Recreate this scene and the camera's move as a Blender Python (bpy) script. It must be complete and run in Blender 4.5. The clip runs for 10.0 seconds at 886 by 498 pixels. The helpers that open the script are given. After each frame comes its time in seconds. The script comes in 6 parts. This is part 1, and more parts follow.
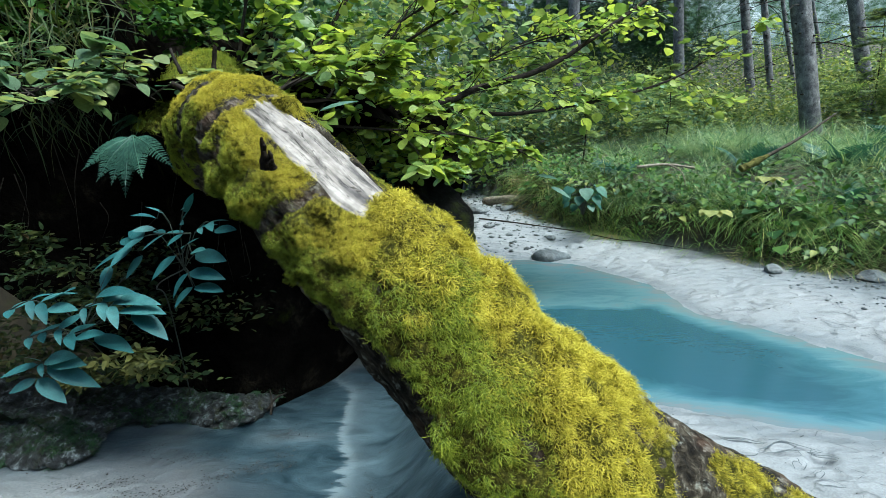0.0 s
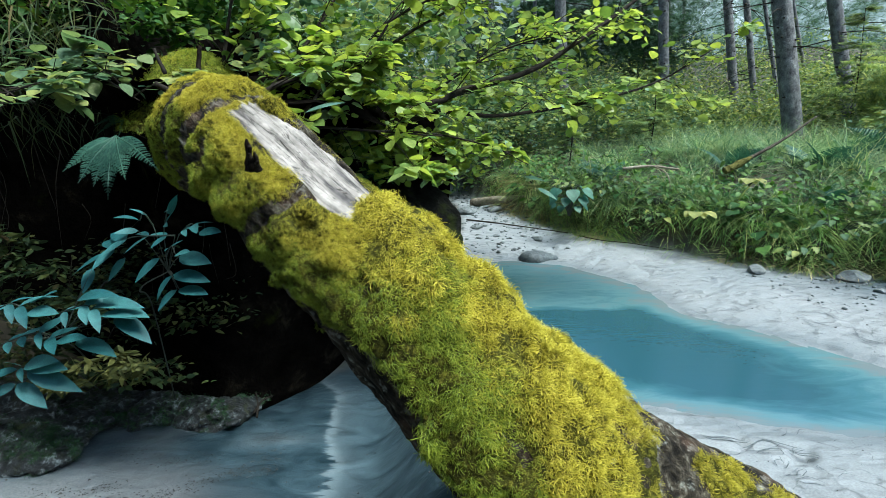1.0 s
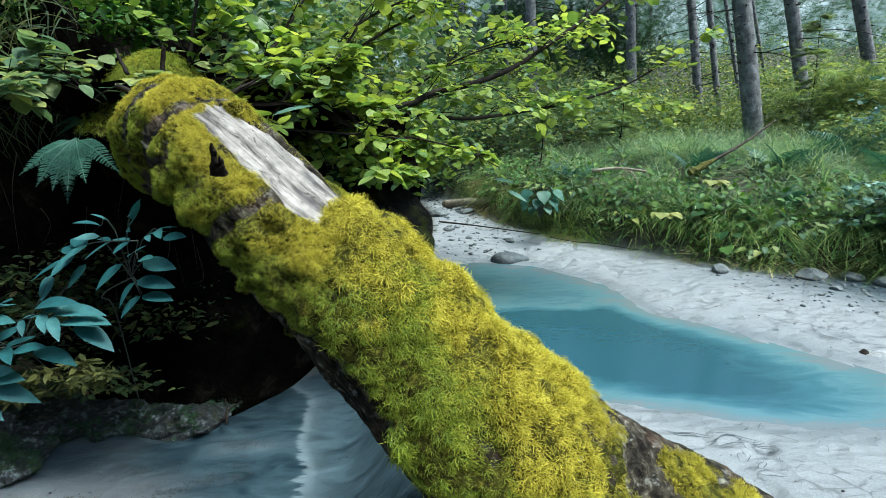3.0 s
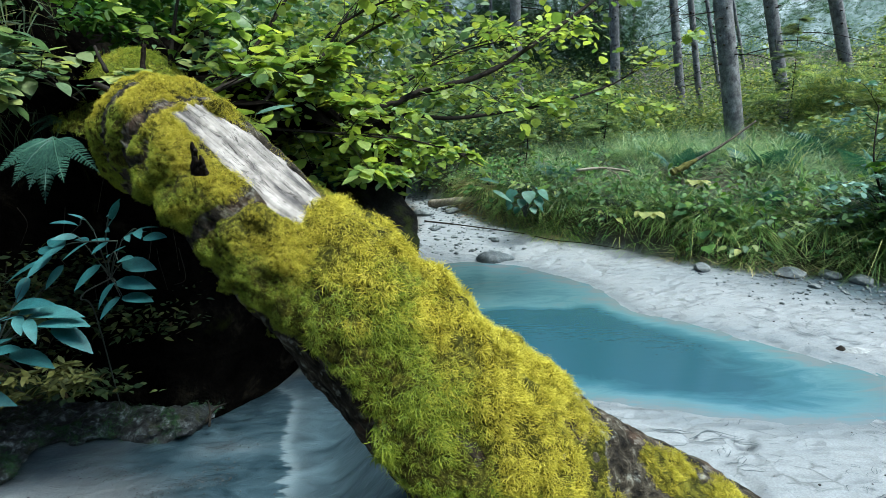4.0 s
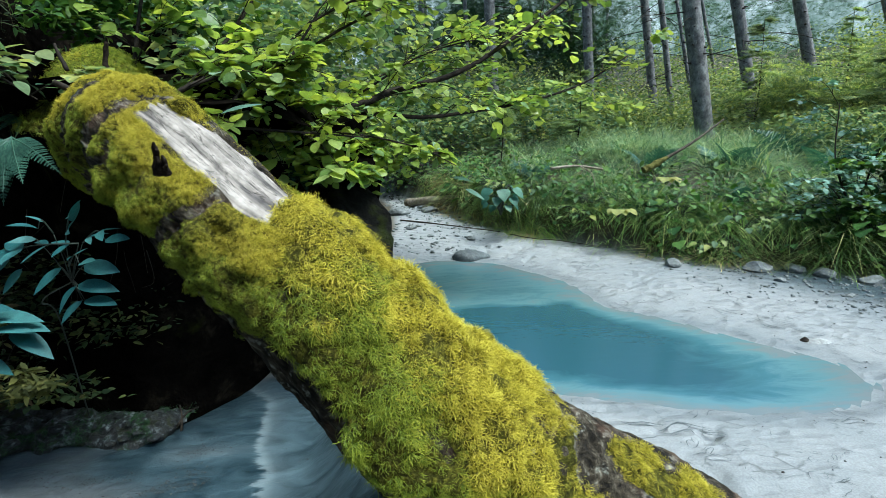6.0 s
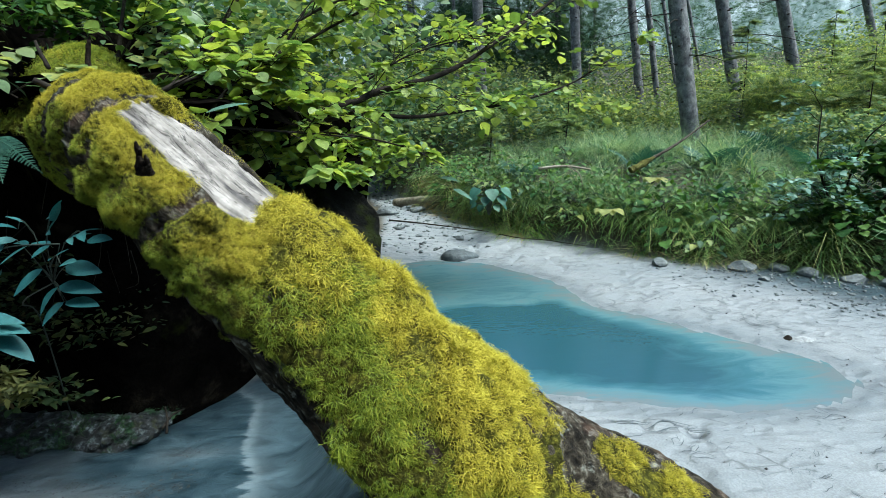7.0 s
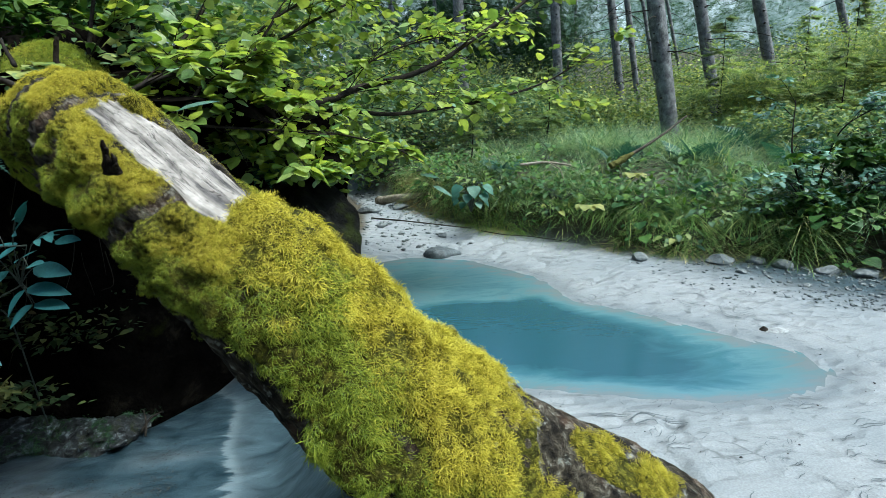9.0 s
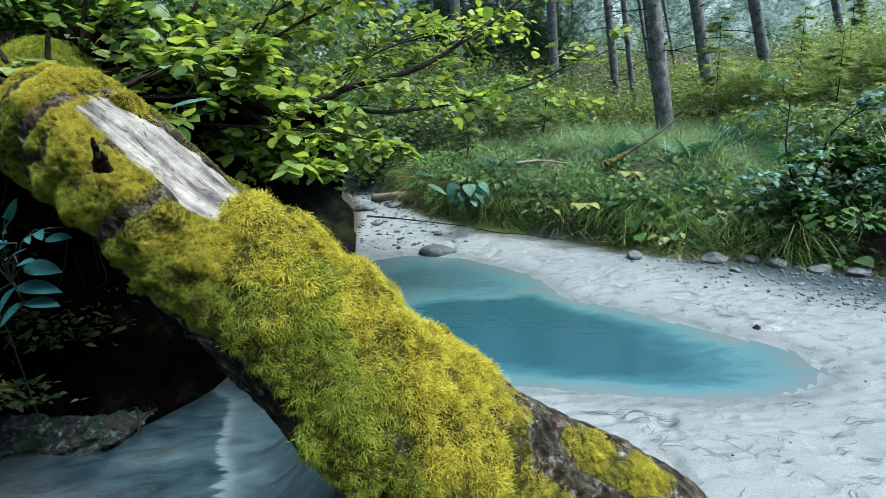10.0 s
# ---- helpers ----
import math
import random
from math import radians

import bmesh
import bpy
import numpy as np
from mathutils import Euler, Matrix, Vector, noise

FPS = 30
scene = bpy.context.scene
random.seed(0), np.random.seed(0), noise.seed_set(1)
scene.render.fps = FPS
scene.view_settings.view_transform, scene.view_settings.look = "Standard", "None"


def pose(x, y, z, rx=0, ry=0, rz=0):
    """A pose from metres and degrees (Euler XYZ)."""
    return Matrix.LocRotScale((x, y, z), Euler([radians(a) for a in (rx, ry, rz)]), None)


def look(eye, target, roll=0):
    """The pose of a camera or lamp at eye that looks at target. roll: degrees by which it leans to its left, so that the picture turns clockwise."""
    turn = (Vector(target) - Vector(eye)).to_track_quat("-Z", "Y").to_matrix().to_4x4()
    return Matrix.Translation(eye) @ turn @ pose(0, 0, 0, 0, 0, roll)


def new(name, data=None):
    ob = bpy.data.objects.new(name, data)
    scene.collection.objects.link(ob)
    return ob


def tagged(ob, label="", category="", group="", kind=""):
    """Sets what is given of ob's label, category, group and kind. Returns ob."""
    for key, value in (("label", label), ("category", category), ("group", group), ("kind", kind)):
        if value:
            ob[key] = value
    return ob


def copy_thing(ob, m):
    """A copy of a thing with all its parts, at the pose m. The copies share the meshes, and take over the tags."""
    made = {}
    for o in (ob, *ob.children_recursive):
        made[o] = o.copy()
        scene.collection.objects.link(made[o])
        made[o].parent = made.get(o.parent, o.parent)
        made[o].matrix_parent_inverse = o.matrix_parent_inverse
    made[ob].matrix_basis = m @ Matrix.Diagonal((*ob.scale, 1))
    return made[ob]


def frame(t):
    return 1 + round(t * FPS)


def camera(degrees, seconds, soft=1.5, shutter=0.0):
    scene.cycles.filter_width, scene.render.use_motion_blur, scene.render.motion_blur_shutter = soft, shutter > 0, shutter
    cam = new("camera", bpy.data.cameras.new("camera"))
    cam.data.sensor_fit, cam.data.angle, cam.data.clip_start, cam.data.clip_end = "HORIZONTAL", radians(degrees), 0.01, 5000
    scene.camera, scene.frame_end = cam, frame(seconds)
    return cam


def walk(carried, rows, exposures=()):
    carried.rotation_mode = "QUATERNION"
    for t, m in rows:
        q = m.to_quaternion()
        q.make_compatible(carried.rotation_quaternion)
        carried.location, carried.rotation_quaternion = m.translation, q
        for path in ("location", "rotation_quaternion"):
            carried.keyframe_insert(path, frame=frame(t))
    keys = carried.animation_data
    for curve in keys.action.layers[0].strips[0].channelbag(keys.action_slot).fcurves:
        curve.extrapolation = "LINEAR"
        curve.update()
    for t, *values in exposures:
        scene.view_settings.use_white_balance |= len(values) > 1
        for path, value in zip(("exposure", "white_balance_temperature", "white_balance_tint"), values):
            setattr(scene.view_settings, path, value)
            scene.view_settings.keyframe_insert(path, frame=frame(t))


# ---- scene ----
cam = camera(79.33, 10.0, soft=0.65)
PATH = [
    (0, 0.0000, 0.0002, 0.9771, 0.01, -12.00, 0.49),
    (0.5, 0.0009, 0.0007, 0.9782, -0.59, -11.95, 0.39),
    (1, 0.0021, 0.0003, 0.9793, -1.33, -11.91, 0.29),
    (1.5, 0.0046, -0.0001, 0.9803, -2.08, -11.84, 0.35),
    (2, 0.0065, -0.0013, 0.9812, -2.80, -11.78, 0.34),
    (2.5, 0.0091, -0.0038, 0.9827, -3.48, -11.76, 0.27),
    (4, 0.0155, -0.0075, 0.9846, -5.75, -11.81, -0.03),
    (4.5, 0.0201, -0.0100, 0.9845, -6.42, -11.87, 0.01),
    (5, 0.0245, -0.0116, 0.9839, -7.00, -11.87, 0.16),
    (5.5, 0.0304, -0.0130, 0.9840, -7.52, -11.90, 0.22),
    (7, 0.0391, -0.0147, 0.9850, -9.31, -11.95, 0.01),
    (7.5, 0.0441, -0.0167, 0.9850, -9.77, -11.98, 0.03),
    (8, 0.0485, -0.0185, 0.9848, -10.21, -12.06, 0.11),
    (8.5, 0.0533, -0.0195, 0.9838, -10.60, -12.14, 0.27),
    (9, 0.0584, -0.0202, 0.9833, -10.95, -12.23, 0.41),
    (9.5, 0.0629, -0.0212, 0.9838, -11.17, -12.33, 0.37),
    (10, 0.0661, -0.0223, 0.9848, -11.35, -12.46, 0.20),
]
walk(cam, [(t, pose(x, y, z, 0, 0, yaw) @ pose(0, 0, 0, 90 + pitch) @ pose(0, 0, 0, 0, 0, -lean)) for t, x, y, z, yaw, pitch, lean in PATH],
     exposures=[(0.0, 1.28, 5650, -1), (10.0, 1.19, 5650, -1)])

# ---- world and sun ----
world = bpy.data.worlds.new("sky")
scene.world = world
world.use_nodes = True
sky = world.node_tree.nodes.new("ShaderNodeTexSky")
sky.sky_type, sky.sun_disc = "NISHITA", False
sky.dust_density, sky.ozone_density = 2.5, 1.0
sky.sun_elevation, sky.sun_rotation = radians(65), radians(124)
world.node_tree.links.new(sky.outputs[0], world.node_tree.nodes["Background"].inputs["Color"])
world.node_tree.nodes["Background"].inputs["Strength"].default_value = 0.15
sun_data = bpy.data.lights.new("sun", "SUN")
sun_data.energy, sun_data.angle, sun_data.color = 3.3, radians(24), (1.0, 0.95, 0.86)
sun = new("sun", sun_data)
sun.matrix_world = look((2.5, -1.7, 6.4), (0, 0, 0))


# ---- material helpers ----
def material(name):
    m = bpy.data.materials.new(name)
    m.use_nodes = True
    nt = m.node_tree
    return m, nt, nt.nodes["Principled BSDF"], nt.nodes["Material Output"]


def feed(nt, socket, value):
    if isinstance(value, bpy.types.NodeSocket):
        nt.links.new(value, socket)
    elif isinstance(value, tuple) and len(value) == 3 and socket.type == "RGBA":
        socket.default_value = (*value, 1)
    else:
        socket.default_value = value


def coords(nt, stretch=(1, 1, 1)):
    tc = nt.nodes.new("ShaderNodeTexCoord")
    mp = nt.nodes.new("ShaderNodeMapping")
    mp.inputs["Scale"].default_value = stretch
    nt.links.new(tc.outputs["Object"], mp.inputs["Vector"])
    return mp.outputs[0]


def noise_tex(nt, vec, scale, detail=6.0, rough=0.6, warp=0.0):
    n = nt.nodes.new("ShaderNodeTexNoise")
    nt.links.new(vec, n.inputs["Vector"])
    n.inputs["Scale"].default_value, n.inputs["Detail"].default_value = scale, detail
    n.inputs["Roughness"].default_value, n.inputs["Distortion"].default_value = rough, warp
    return n.outputs["Fac"]


def ramp(nt, fac, stops):
    r = nt.nodes.new("ShaderNodeValToRGB")
    nt.links.new(fac, r.inputs[0])
    while len(r.color_ramp.elements) < len(stops):
        r.color_ramp.elements.new(0.5)
    for e, (p, c) in zip(r.color_ramp.elements, stops):
        e.position = p
        e.color = (*c, 1) if isinstance(c, tuple) else (c, c, c, 1)
    return r.outputs[0]


def mix(nt, fac, a, b, blend="MIX"):
    m = nt.nodes.new("ShaderNodeMix")
    m.data_type, m.blend_type = "RGBA", blend
    feed(nt, m.inputs[0], fac)
    feed(nt, m.inputs[6], a)
    feed(nt, m.inputs[7], b)
    return m.outputs[2]


def maths(nt, op, a, b=0.0):
    m = nt.nodes.new("ShaderNodeMath")
    m.operation = op
    feed(nt, m.inputs[0], a)
    feed(nt, m.inputs[1], b)
    return m.outputs[0]


def bump(nt, height, strength, distance, under=None):
    b = nt.nodes.new("ShaderNodeBump")
    b.inputs["Strength"].default_value, b.inputs["Distance"].default_value = strength, distance
    nt.links.new(height, b.inputs["Height"])
    if under is not None:
        nt.links.new(under, b.inputs["Normal"])
    return b.outputs[0]


def attribute(nt, name):
    a = nt.nodes.new("ShaderNodeAttribute")
    a.attribute_name = name
    return a.outputs["Fac"]


def any_random(nt):
    info = nt.nodes.new("ShaderNodeObjectInfo")
    geo = nt.nodes.new("ShaderNodeNewGeometry")
    return maths(nt, "FRACT", maths(nt, "ADD", info.outputs["Random"], geo.outputs["Random Per Island"]))


def foliage(name, stops, through_light=0.35, gloss=0.45, tint=(1.25, 1.2, 0.5), broad=1.6):
    """A leaf: colour varied leaf by leaf, light passing through it."""
    m, nt, bsdf, out = material(name)
    vec = coords(nt)
    col = ramp(nt, any_random(nt), stops)
    col = mix(nt, 0.5, col, ramp(nt, noise_tex(nt, vec, 35, 3), [(0.3, 0.45), (0.7, 0.85)]), "OVERLAY")
    col = mix(nt, 0.75, col, ramp(nt, noise_tex(nt, coords(nt), broad, 4), [(0.3, 0.22), (0.7, 0.85)]), "OVERLAY")
    feed(nt, bsdf.inputs["Base Color"], col)
    bsdf.inputs["Roughness"].default_value = gloss
    bsdf.inputs["Specular IOR Level"].default_value = 0.3
    feed(nt, bsdf.inputs["Normal"], bump(nt, noise_tex(nt, vec, 120, 3), 0.25, 0.004))
    tl = nt.nodes.new("ShaderNodeBsdfTranslucent")
    feed(nt, tl.inputs["Color"], mix(nt, 1.0, col, tint, "MULTIPLY"))
    ms = nt.nodes.new("ShaderNodeMixShader")
    ms.inputs[0].default_value = through_light
    nt.links.new(bsdf.outputs[0], ms.inputs[1])
    nt.links.new(tl.outputs[0], ms.inputs[2])
    nt.links.new(ms.outputs[0], out.inputs["Surface"])
    return m


# ---- materials ----
def sand_ground():
    m, nt, bsdf, out = material("pale_sand_and_soil")
    vec = coords(nt)
    veg, wet_shade = attribute(nt, "veg"), attribute(nt, "wet_shade")
    broad = noise_tex(nt, vec, 1.6, 4)
    grain = noise_tex(nt, vec, 160, 3)
    warp = noise_tex(nt, coords(nt, (1.0, 2.2, 1.0)), 5.0, 5, 0.6, 1.2)
    sand = ramp(nt, broad, [(0.3, (0.150, 0.168, 0.178)), (0.7, (0.202, 0.212, 0.216))])
    sand = mix(nt, 0.35, sand, ramp(nt, grain, [(0.35, 0.3), (0.65, 0.75)]), "OVERLAY")
    wob = nt.nodes.new("ShaderNodeVectorMath")
    wob.operation = "MULTIPLY_ADD"
    swirl = nt.nodes.new("ShaderNodeTexNoise")
    nt.links.new(vec, swirl.inputs["Vector"])
    swirl.inputs["Scale"].default_value, swirl.inputs["Detail"].default_value = 6.0, 3.0
    nt.links.new(swirl.outputs["Color"], wob.inputs[0])
    wob.inputs[1].default_value = (0.16, 0.12, 0.0)
    nt.links.new(coords(nt, (0.8, 1.25, 0.3)), wob.inputs[2])
    cell = nt.nodes.new("ShaderNodeTexVoronoi")
    cell.feature = "F1"
    nt.links.new(wob.outputs[0], cell.inputs["Vector"])
    cell.inputs["Scale"].default_value = 11.0
    rim = nt.nodes.new("ShaderNodeTexVoronoi")
    rim.feature = "DISTANCE_TO_EDGE"
    nt.links.new(wob.outputs[0], rim.inputs["Vector"])
    rim.inputs["Scale"].default_value = 11.0
    saw = ramp(nt, cell.outputs["Distance"], [(0.0, 0.0), (0.55, 1.0)])
    # Darkened cell rims stand in for thin shadow along the sand ledges.
    line = ramp(nt, rim.outputs["Distance"], [(0.0, 0.5), (0.03, 0.72), (0.07, 1.0)])
    patch = ramp(nt, noise_tex(nt, vec, 4.5, 5, 0.7), [(0.55, 0.0), (0.62, 1.0)])
    sand = mix(nt, patch, sand, mix(nt, 1.0, sand, line, "MULTIPLY"))
    spots = ramp(nt, noise_tex(nt, vec, 26, 5, 0.7), [(0.66, 0.0), (0.72, 0.8)])
    sand = mix(nt, spots, sand, (0.10, 0.11, 0.11))
    # The wet tone also carries the bluish shade under log and bank.
    sand = mix(nt, wet_shade, sand, mix(nt, ramp(nt, warp, [(0.35, 0.0), (0.65, 1.0)]), (0.011, 0.023, 0.031), (0.042, 0.069, 0.085)))
    side = attribute(nt, "foam")
    feather = maths(nt, "ADD", side, maths(nt, "MULTIPLY", maths(nt, "SUBTRACT", noise_tex(nt, coords(nt, (0.7, 3.4, 1.0)), 9, 8, 0.72, 0.4), 0.5), 0.40))
    white = maths(nt, "MULTIPLY", ramp(nt, feather, [(0.485, 0.0), (0.515, 1.0)]), ramp(nt, side, [(0.52, 1.0), (0.60, 0.32), (0.72, 0.12), (0.9, 0.05)]))
    sand = mix(nt, maths(nt, "MULTIPLY", white, 0.5), sand, (0.19, 0.235, 0.255))
    soil = ramp(nt, noise_tex(nt, vec, 9, 8, 0.7), [(0.3, (0.012, 0.011, 0.007)), (0.55, (0.045, 0.036, 0.02)), (0.75, (0.05, 0.065, 0.015))])
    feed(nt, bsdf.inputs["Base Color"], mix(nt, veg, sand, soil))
    feed(nt, bsdf.inputs["Roughness"], ramp(nt, wet_shade, [(0.0, 0.9), (1.0, 0.28)]))
    b = bump(nt, warp, 0.6, 0.014)
    b = bump(nt, maths(nt, "MULTIPLY", saw, maths(nt, "SUBTRACT", 1.0, maths(nt, "MULTIPLY", wet_shade, 0.7))), 0.9, 0.016, b)
    feed(nt, bsdf.inputs["Normal"], bump(nt, grain, 0.3, 0.002, b))
    return m


def pool_water():
    m, nt, bsdf, out = material("milky_turquoise_water")
    depth = attribute(nt, "depth")
    vec = coords(nt, (1.0, 2.5, 1.0))
    milk = ramp(nt, maths(nt, "ADD", depth, maths(nt, "MULTIPLY", maths(nt, "SUBTRACT", noise_tex(nt, vec, 2.6, 8, 0.66, 1.2), 0.5), 0.30)),
                [(0.0, (0.110, 0.132, 0.138)), (0.02, (0.088, 0.138, 0.150)), (0.06, (0.074, 0.146, 0.164)), (0.13, (0.038, 0.100, 0.122)), (0.25, (0.018, 0.058, 0.075))])
    feed(nt, bsdf.inputs["Base Color"], milk)
    bsdf.inputs["Roughness"].default_value = 0.16
    bsdf.inputs["IOR"].default_value = 1.33
    feed(nt, bsdf.inputs["Normal"], bump(nt, noise_tex(nt, vec, 7, 3), 0.06, 0.02))
    return m


def rough_stuff(name, stops, scale, roughness=0.9, relief=0.03, stretch=(1, 1, 1), moss=None, moss_at=0.55):
    """Bark, stone and soil: mottled at two scales, with relief; moss in the patches where asked."""
    m, nt, bsdf, out = material(name)
    vec = coords(nt, stretch)
    big = noise_tex(nt, vec, scale, 8, 0.65, 0.3)
    col = ramp(nt, big, stops)
    col = mix(nt, 0.6, col, ramp(nt, noise_tex(nt, vec, scale * 6, 4), [(0.3, 0.25), (0.7, 0.8)]), "OVERLAY")
    if moss:
        col = mix(nt, ramp(nt, noise_tex(nt, coords(nt), scale * 0.6, 6), [(moss_at, 0.0), (moss_at + 0.1, 1.0)]), col, moss)
    feed(nt, bsdf.inputs["Base Color"], col)
    bsdf.inputs["Roughness"].default_value = roughness
    bsdf.inputs["Specular IOR Level"].default_value = 0.1 if roughness > 0.8 else 0.5
    b = bump(nt, big, 0.9, relief)
    feed(nt, bsdf.inputs["Normal"], bump(nt, noise_tex(nt, vec, scale * 9, 3), 0.4, relief * 0.2, b))
    return m


SAND = sand_ground()
WATER = pool_water()
def grained(name, stops, along, across, roughness, relief, lichen=False):
    """Wood or bark with its figure drawn out along the log."""
    m, nt, bsdf, out = material(name)
    xyz = nt.nodes.new("ShaderNodeCombineXYZ")
    feed(nt, xyz.inputs[0], maths(nt, "MULTIPLY", attribute(nt, "along"), along))
    feed(nt, xyz.inputs[1], maths(nt, "MULTIPLY", attribute(nt, "around"), across))
    v = xyz.outputs[0]
    streak = noise_tex(nt, v, 1.0, 8, 0.62, 0.5)
    col = ramp(nt, streak, stops)
    blot = noise_tex(nt, coords(nt), 22, 6, 0.65)
    col = mix(nt, 0.7, col, ramp(nt, blot, [(0.32, 0.18), (0.68, 0.85)]), "OVERLAY")
    crack = noise_tex(nt, v, 2.3, 5, 0.5, 1.0)
    groove = ramp(nt, maths(nt, "ABSOLUTE", maths(nt, "SUBTRACT", crack, 0.5)), [(0.0, 0.15), (0.02, 1.0)])
    col = mix(nt, 0.8, col, groove, "MULTIPLY")
    if lichen:
        spots = ramp(nt, noise_tex(nt, coords(nt), 26, 7, 0.7), [(0.56, 0.0), (0.62, 0.8)])
        col = mix(nt, spots, col, ramp(nt, noise_tex(nt, coords(nt), 140, 3), [(0.3, (0.06, 0.065, 0.05)), (0.7, (0.34, 0.35, 0.31))]))
        rust = ramp(nt, noise_tex(nt, coords(nt), 13, 4), [(0.55, 0.0), (0.65, 0.5)])
        col = mix(nt, rust, col, (0.10, 0.06, 0.04))
    feed(nt, bsdf.inputs["Base Color"], col)
    bsdf.inputs["Roughness"].default_value = roughness
    bsdf.inputs["Specular IOR Level"].default_value = 0.15
    b = bump(nt, streak, 0.8, relief)
    feed(nt, bsdf.inputs["Normal"], bump(nt, groove, 0.6, relief, b))
    return m


BARK_LOG = grained("weathered_log_bark", [(0.36, (0.006, 0.005, 0.004)), (0.52, (0.035, 0.029, 0.020)), (0.60, (0.085, 0.075, 0.055)), (0.72, (0.26, 0.26, 0.22))], 26.0, 40.0, 0.95, 0.03, True)
BARE_WOOD = grained("grey_bare_wood", [(0.30, (0.035, 0.033, 0.034)), (0.40, (0.11, 0.10, 0.095)), (0.48, (0.185, 0.168, 0.152)), (0.62, (0.30, 0.275, 0.25))], 5.0, 24.0, 0.75, 0.006)
# Near-black colour and no gloss put the undercut's deep shade into the soil.
SHADE_SOIL = rough_stuff("shade_black_bank_soil", [(0.35, (0.001, 0.001, 0.0008)), (0.58, (0.004, 0.0035, 0.003)), (0.74, (0.02, 0.017, 0.012))], 7, 0.95, 0.05, moss=(0.012, 0.014, 0.004), moss_at=0.62)
SHADE_SOIL.node_tree.nodes["Principled BSDF"].inputs["Specular IOR Level"].default_value = 0.0
ROCK = rough_stuff("grey_stream_rock", [(0.3, (0.05, 0.058, 0.06)), (0.6, (0.14, 0.158, 0.16)), (0.75, (0.24, 0.255, 0.25))], 10, 0.75, 0.012)
DARK_ROCK = rough_stuff("dark_wet_rock", [(0.3, (0.02, 0.025, 0.028)), (0.6, (0.07, 0.085, 0.09)), (0.75, (0.14, 0.16, 0.165))], 14, 0.6, 0.015)
PALE_ROCK = rough_stuff("pale_silted_rock", [(0.3, (0.12, 0.13, 0.13)), (0.6, (0.28, 0.29, 0.29)), (0.75, (0.4, 0.4, 0.39))], 16, 0.8, 0.012)
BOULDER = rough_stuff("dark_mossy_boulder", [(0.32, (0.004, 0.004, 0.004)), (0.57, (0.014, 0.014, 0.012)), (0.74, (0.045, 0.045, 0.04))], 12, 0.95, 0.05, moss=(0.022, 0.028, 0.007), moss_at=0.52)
MOSSY_ROCK = rough_stuff("mossy_rock", [(0.40, (0.004, 0.005, 0.005)), (0.53, (0.035, 0.04, 0.043)), (0.66, (0.26, 0.30, 0.31))], 30, 0.5, 0.05, moss=(0.022, 0.028, 0.007), moss_at=0.53)
BARK_SPRUCE = rough_stuff("spruce_bark", [(0.3, (0.05, 0.05, 0.052)), (0.46, (0.12, 0.12, 0.122)), (0.58, (0.18, 0.18, 0.18)), (0.72, (0.27, 0.28, 0.28))], 16, 0.95, 0.02, (1, 1, 0.8))
TWIG = rough_stuff("dark_twig_bark", [(0.35, (0.008, 0.007, 0.006)), (0.65, (0.035, 0.029, 0.023))], 30, 0.9, 0.003)
DEADWOOD = rough_stuff("pale_dead_wood", [(0.35, (0.10, 0.085, 0.06)), (0.65, (0.28, 0.25, 0.2))], 20, 0.9, 0.004)
DEADWOOD_DARK = rough_stuff("weathered_branch_bark", [(0.35, (0.02, 0.017, 0.013)), (0.65, (0.09, 0.08, 0.062))], 30, 0.9, 0.004)
MOSS_OCHRE = rough_stuff("ochre_moss", [(0.3, (0.025, 0.022, 0.008)), (0.6, (0.10, 0.10, 0.028))], 60, 1.0, 0.01)
# Mat kept dark to stand for the shade in gaps between moss shoots.
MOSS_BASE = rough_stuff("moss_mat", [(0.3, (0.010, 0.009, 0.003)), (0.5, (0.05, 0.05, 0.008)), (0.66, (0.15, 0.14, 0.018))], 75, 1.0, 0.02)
LEAF = foliage("round_leaf", [(0.0, (0.055, 0.11, 0.035)), (0.35, (0.14, 0.21, 0.045)), (0.75, (0.27, 0.33, 0.065)), (0.92, (0.22, 0.29, 0.08)), (1.0, (0.19, 0.29, 0.22))], 0.5, 0.35, (1.25, 1.2, 0.6))
LEAF_DEEP = foliage("deep_green_leaf", [(0.0, (0.015, 0.05, 0.012)), (0.5, (0.04, 0.1, 0.02)), (1.0, (0.09, 0.15, 0.025))], 0.3, 0.6)
LEAF_BLUE = foliage("blue_green_leaflet", [(0.0, (0.014, 0.064, 0.068)), (0.6, (0.024, 0.092, 0.096)), (1.0, (0.042, 0.125, 0.124))], 0.2, 0.5, (0.7, 1.1, 0.8))
FERN = foliage("fern_green", [(0.0, (0.02, 0.07, 0.052)), (0.6, (0.036, 0.10, 0.075)), (1.0, (0.07, 0.15, 0.105))], 0.3, 0.5, (0.9, 1.1, 0.7))
GRASS = foliage("grass_blade", [(0.0, (0.035, 0.085, 0.045)), (0.5, (0.115, 0.19, 0.09)), (0.85, (0.22, 0.30, 0.15)), (1.0, (0.36, 0.36, 0.19))], 0.35, 0.45, (1.15, 1.15, 0.7))
GRASS_WARM = foliage("warm_grass_blade", [(0.0, (0.03, 0.075, 0.02)), (0.5, (0.085, 0.16, 0.04)), (0.85, (0.17, 0.25, 0.07)), (1.0, (0.32, 0.33, 0.13))], 0.4, 0.45, (1.2, 1.15, 0.6))
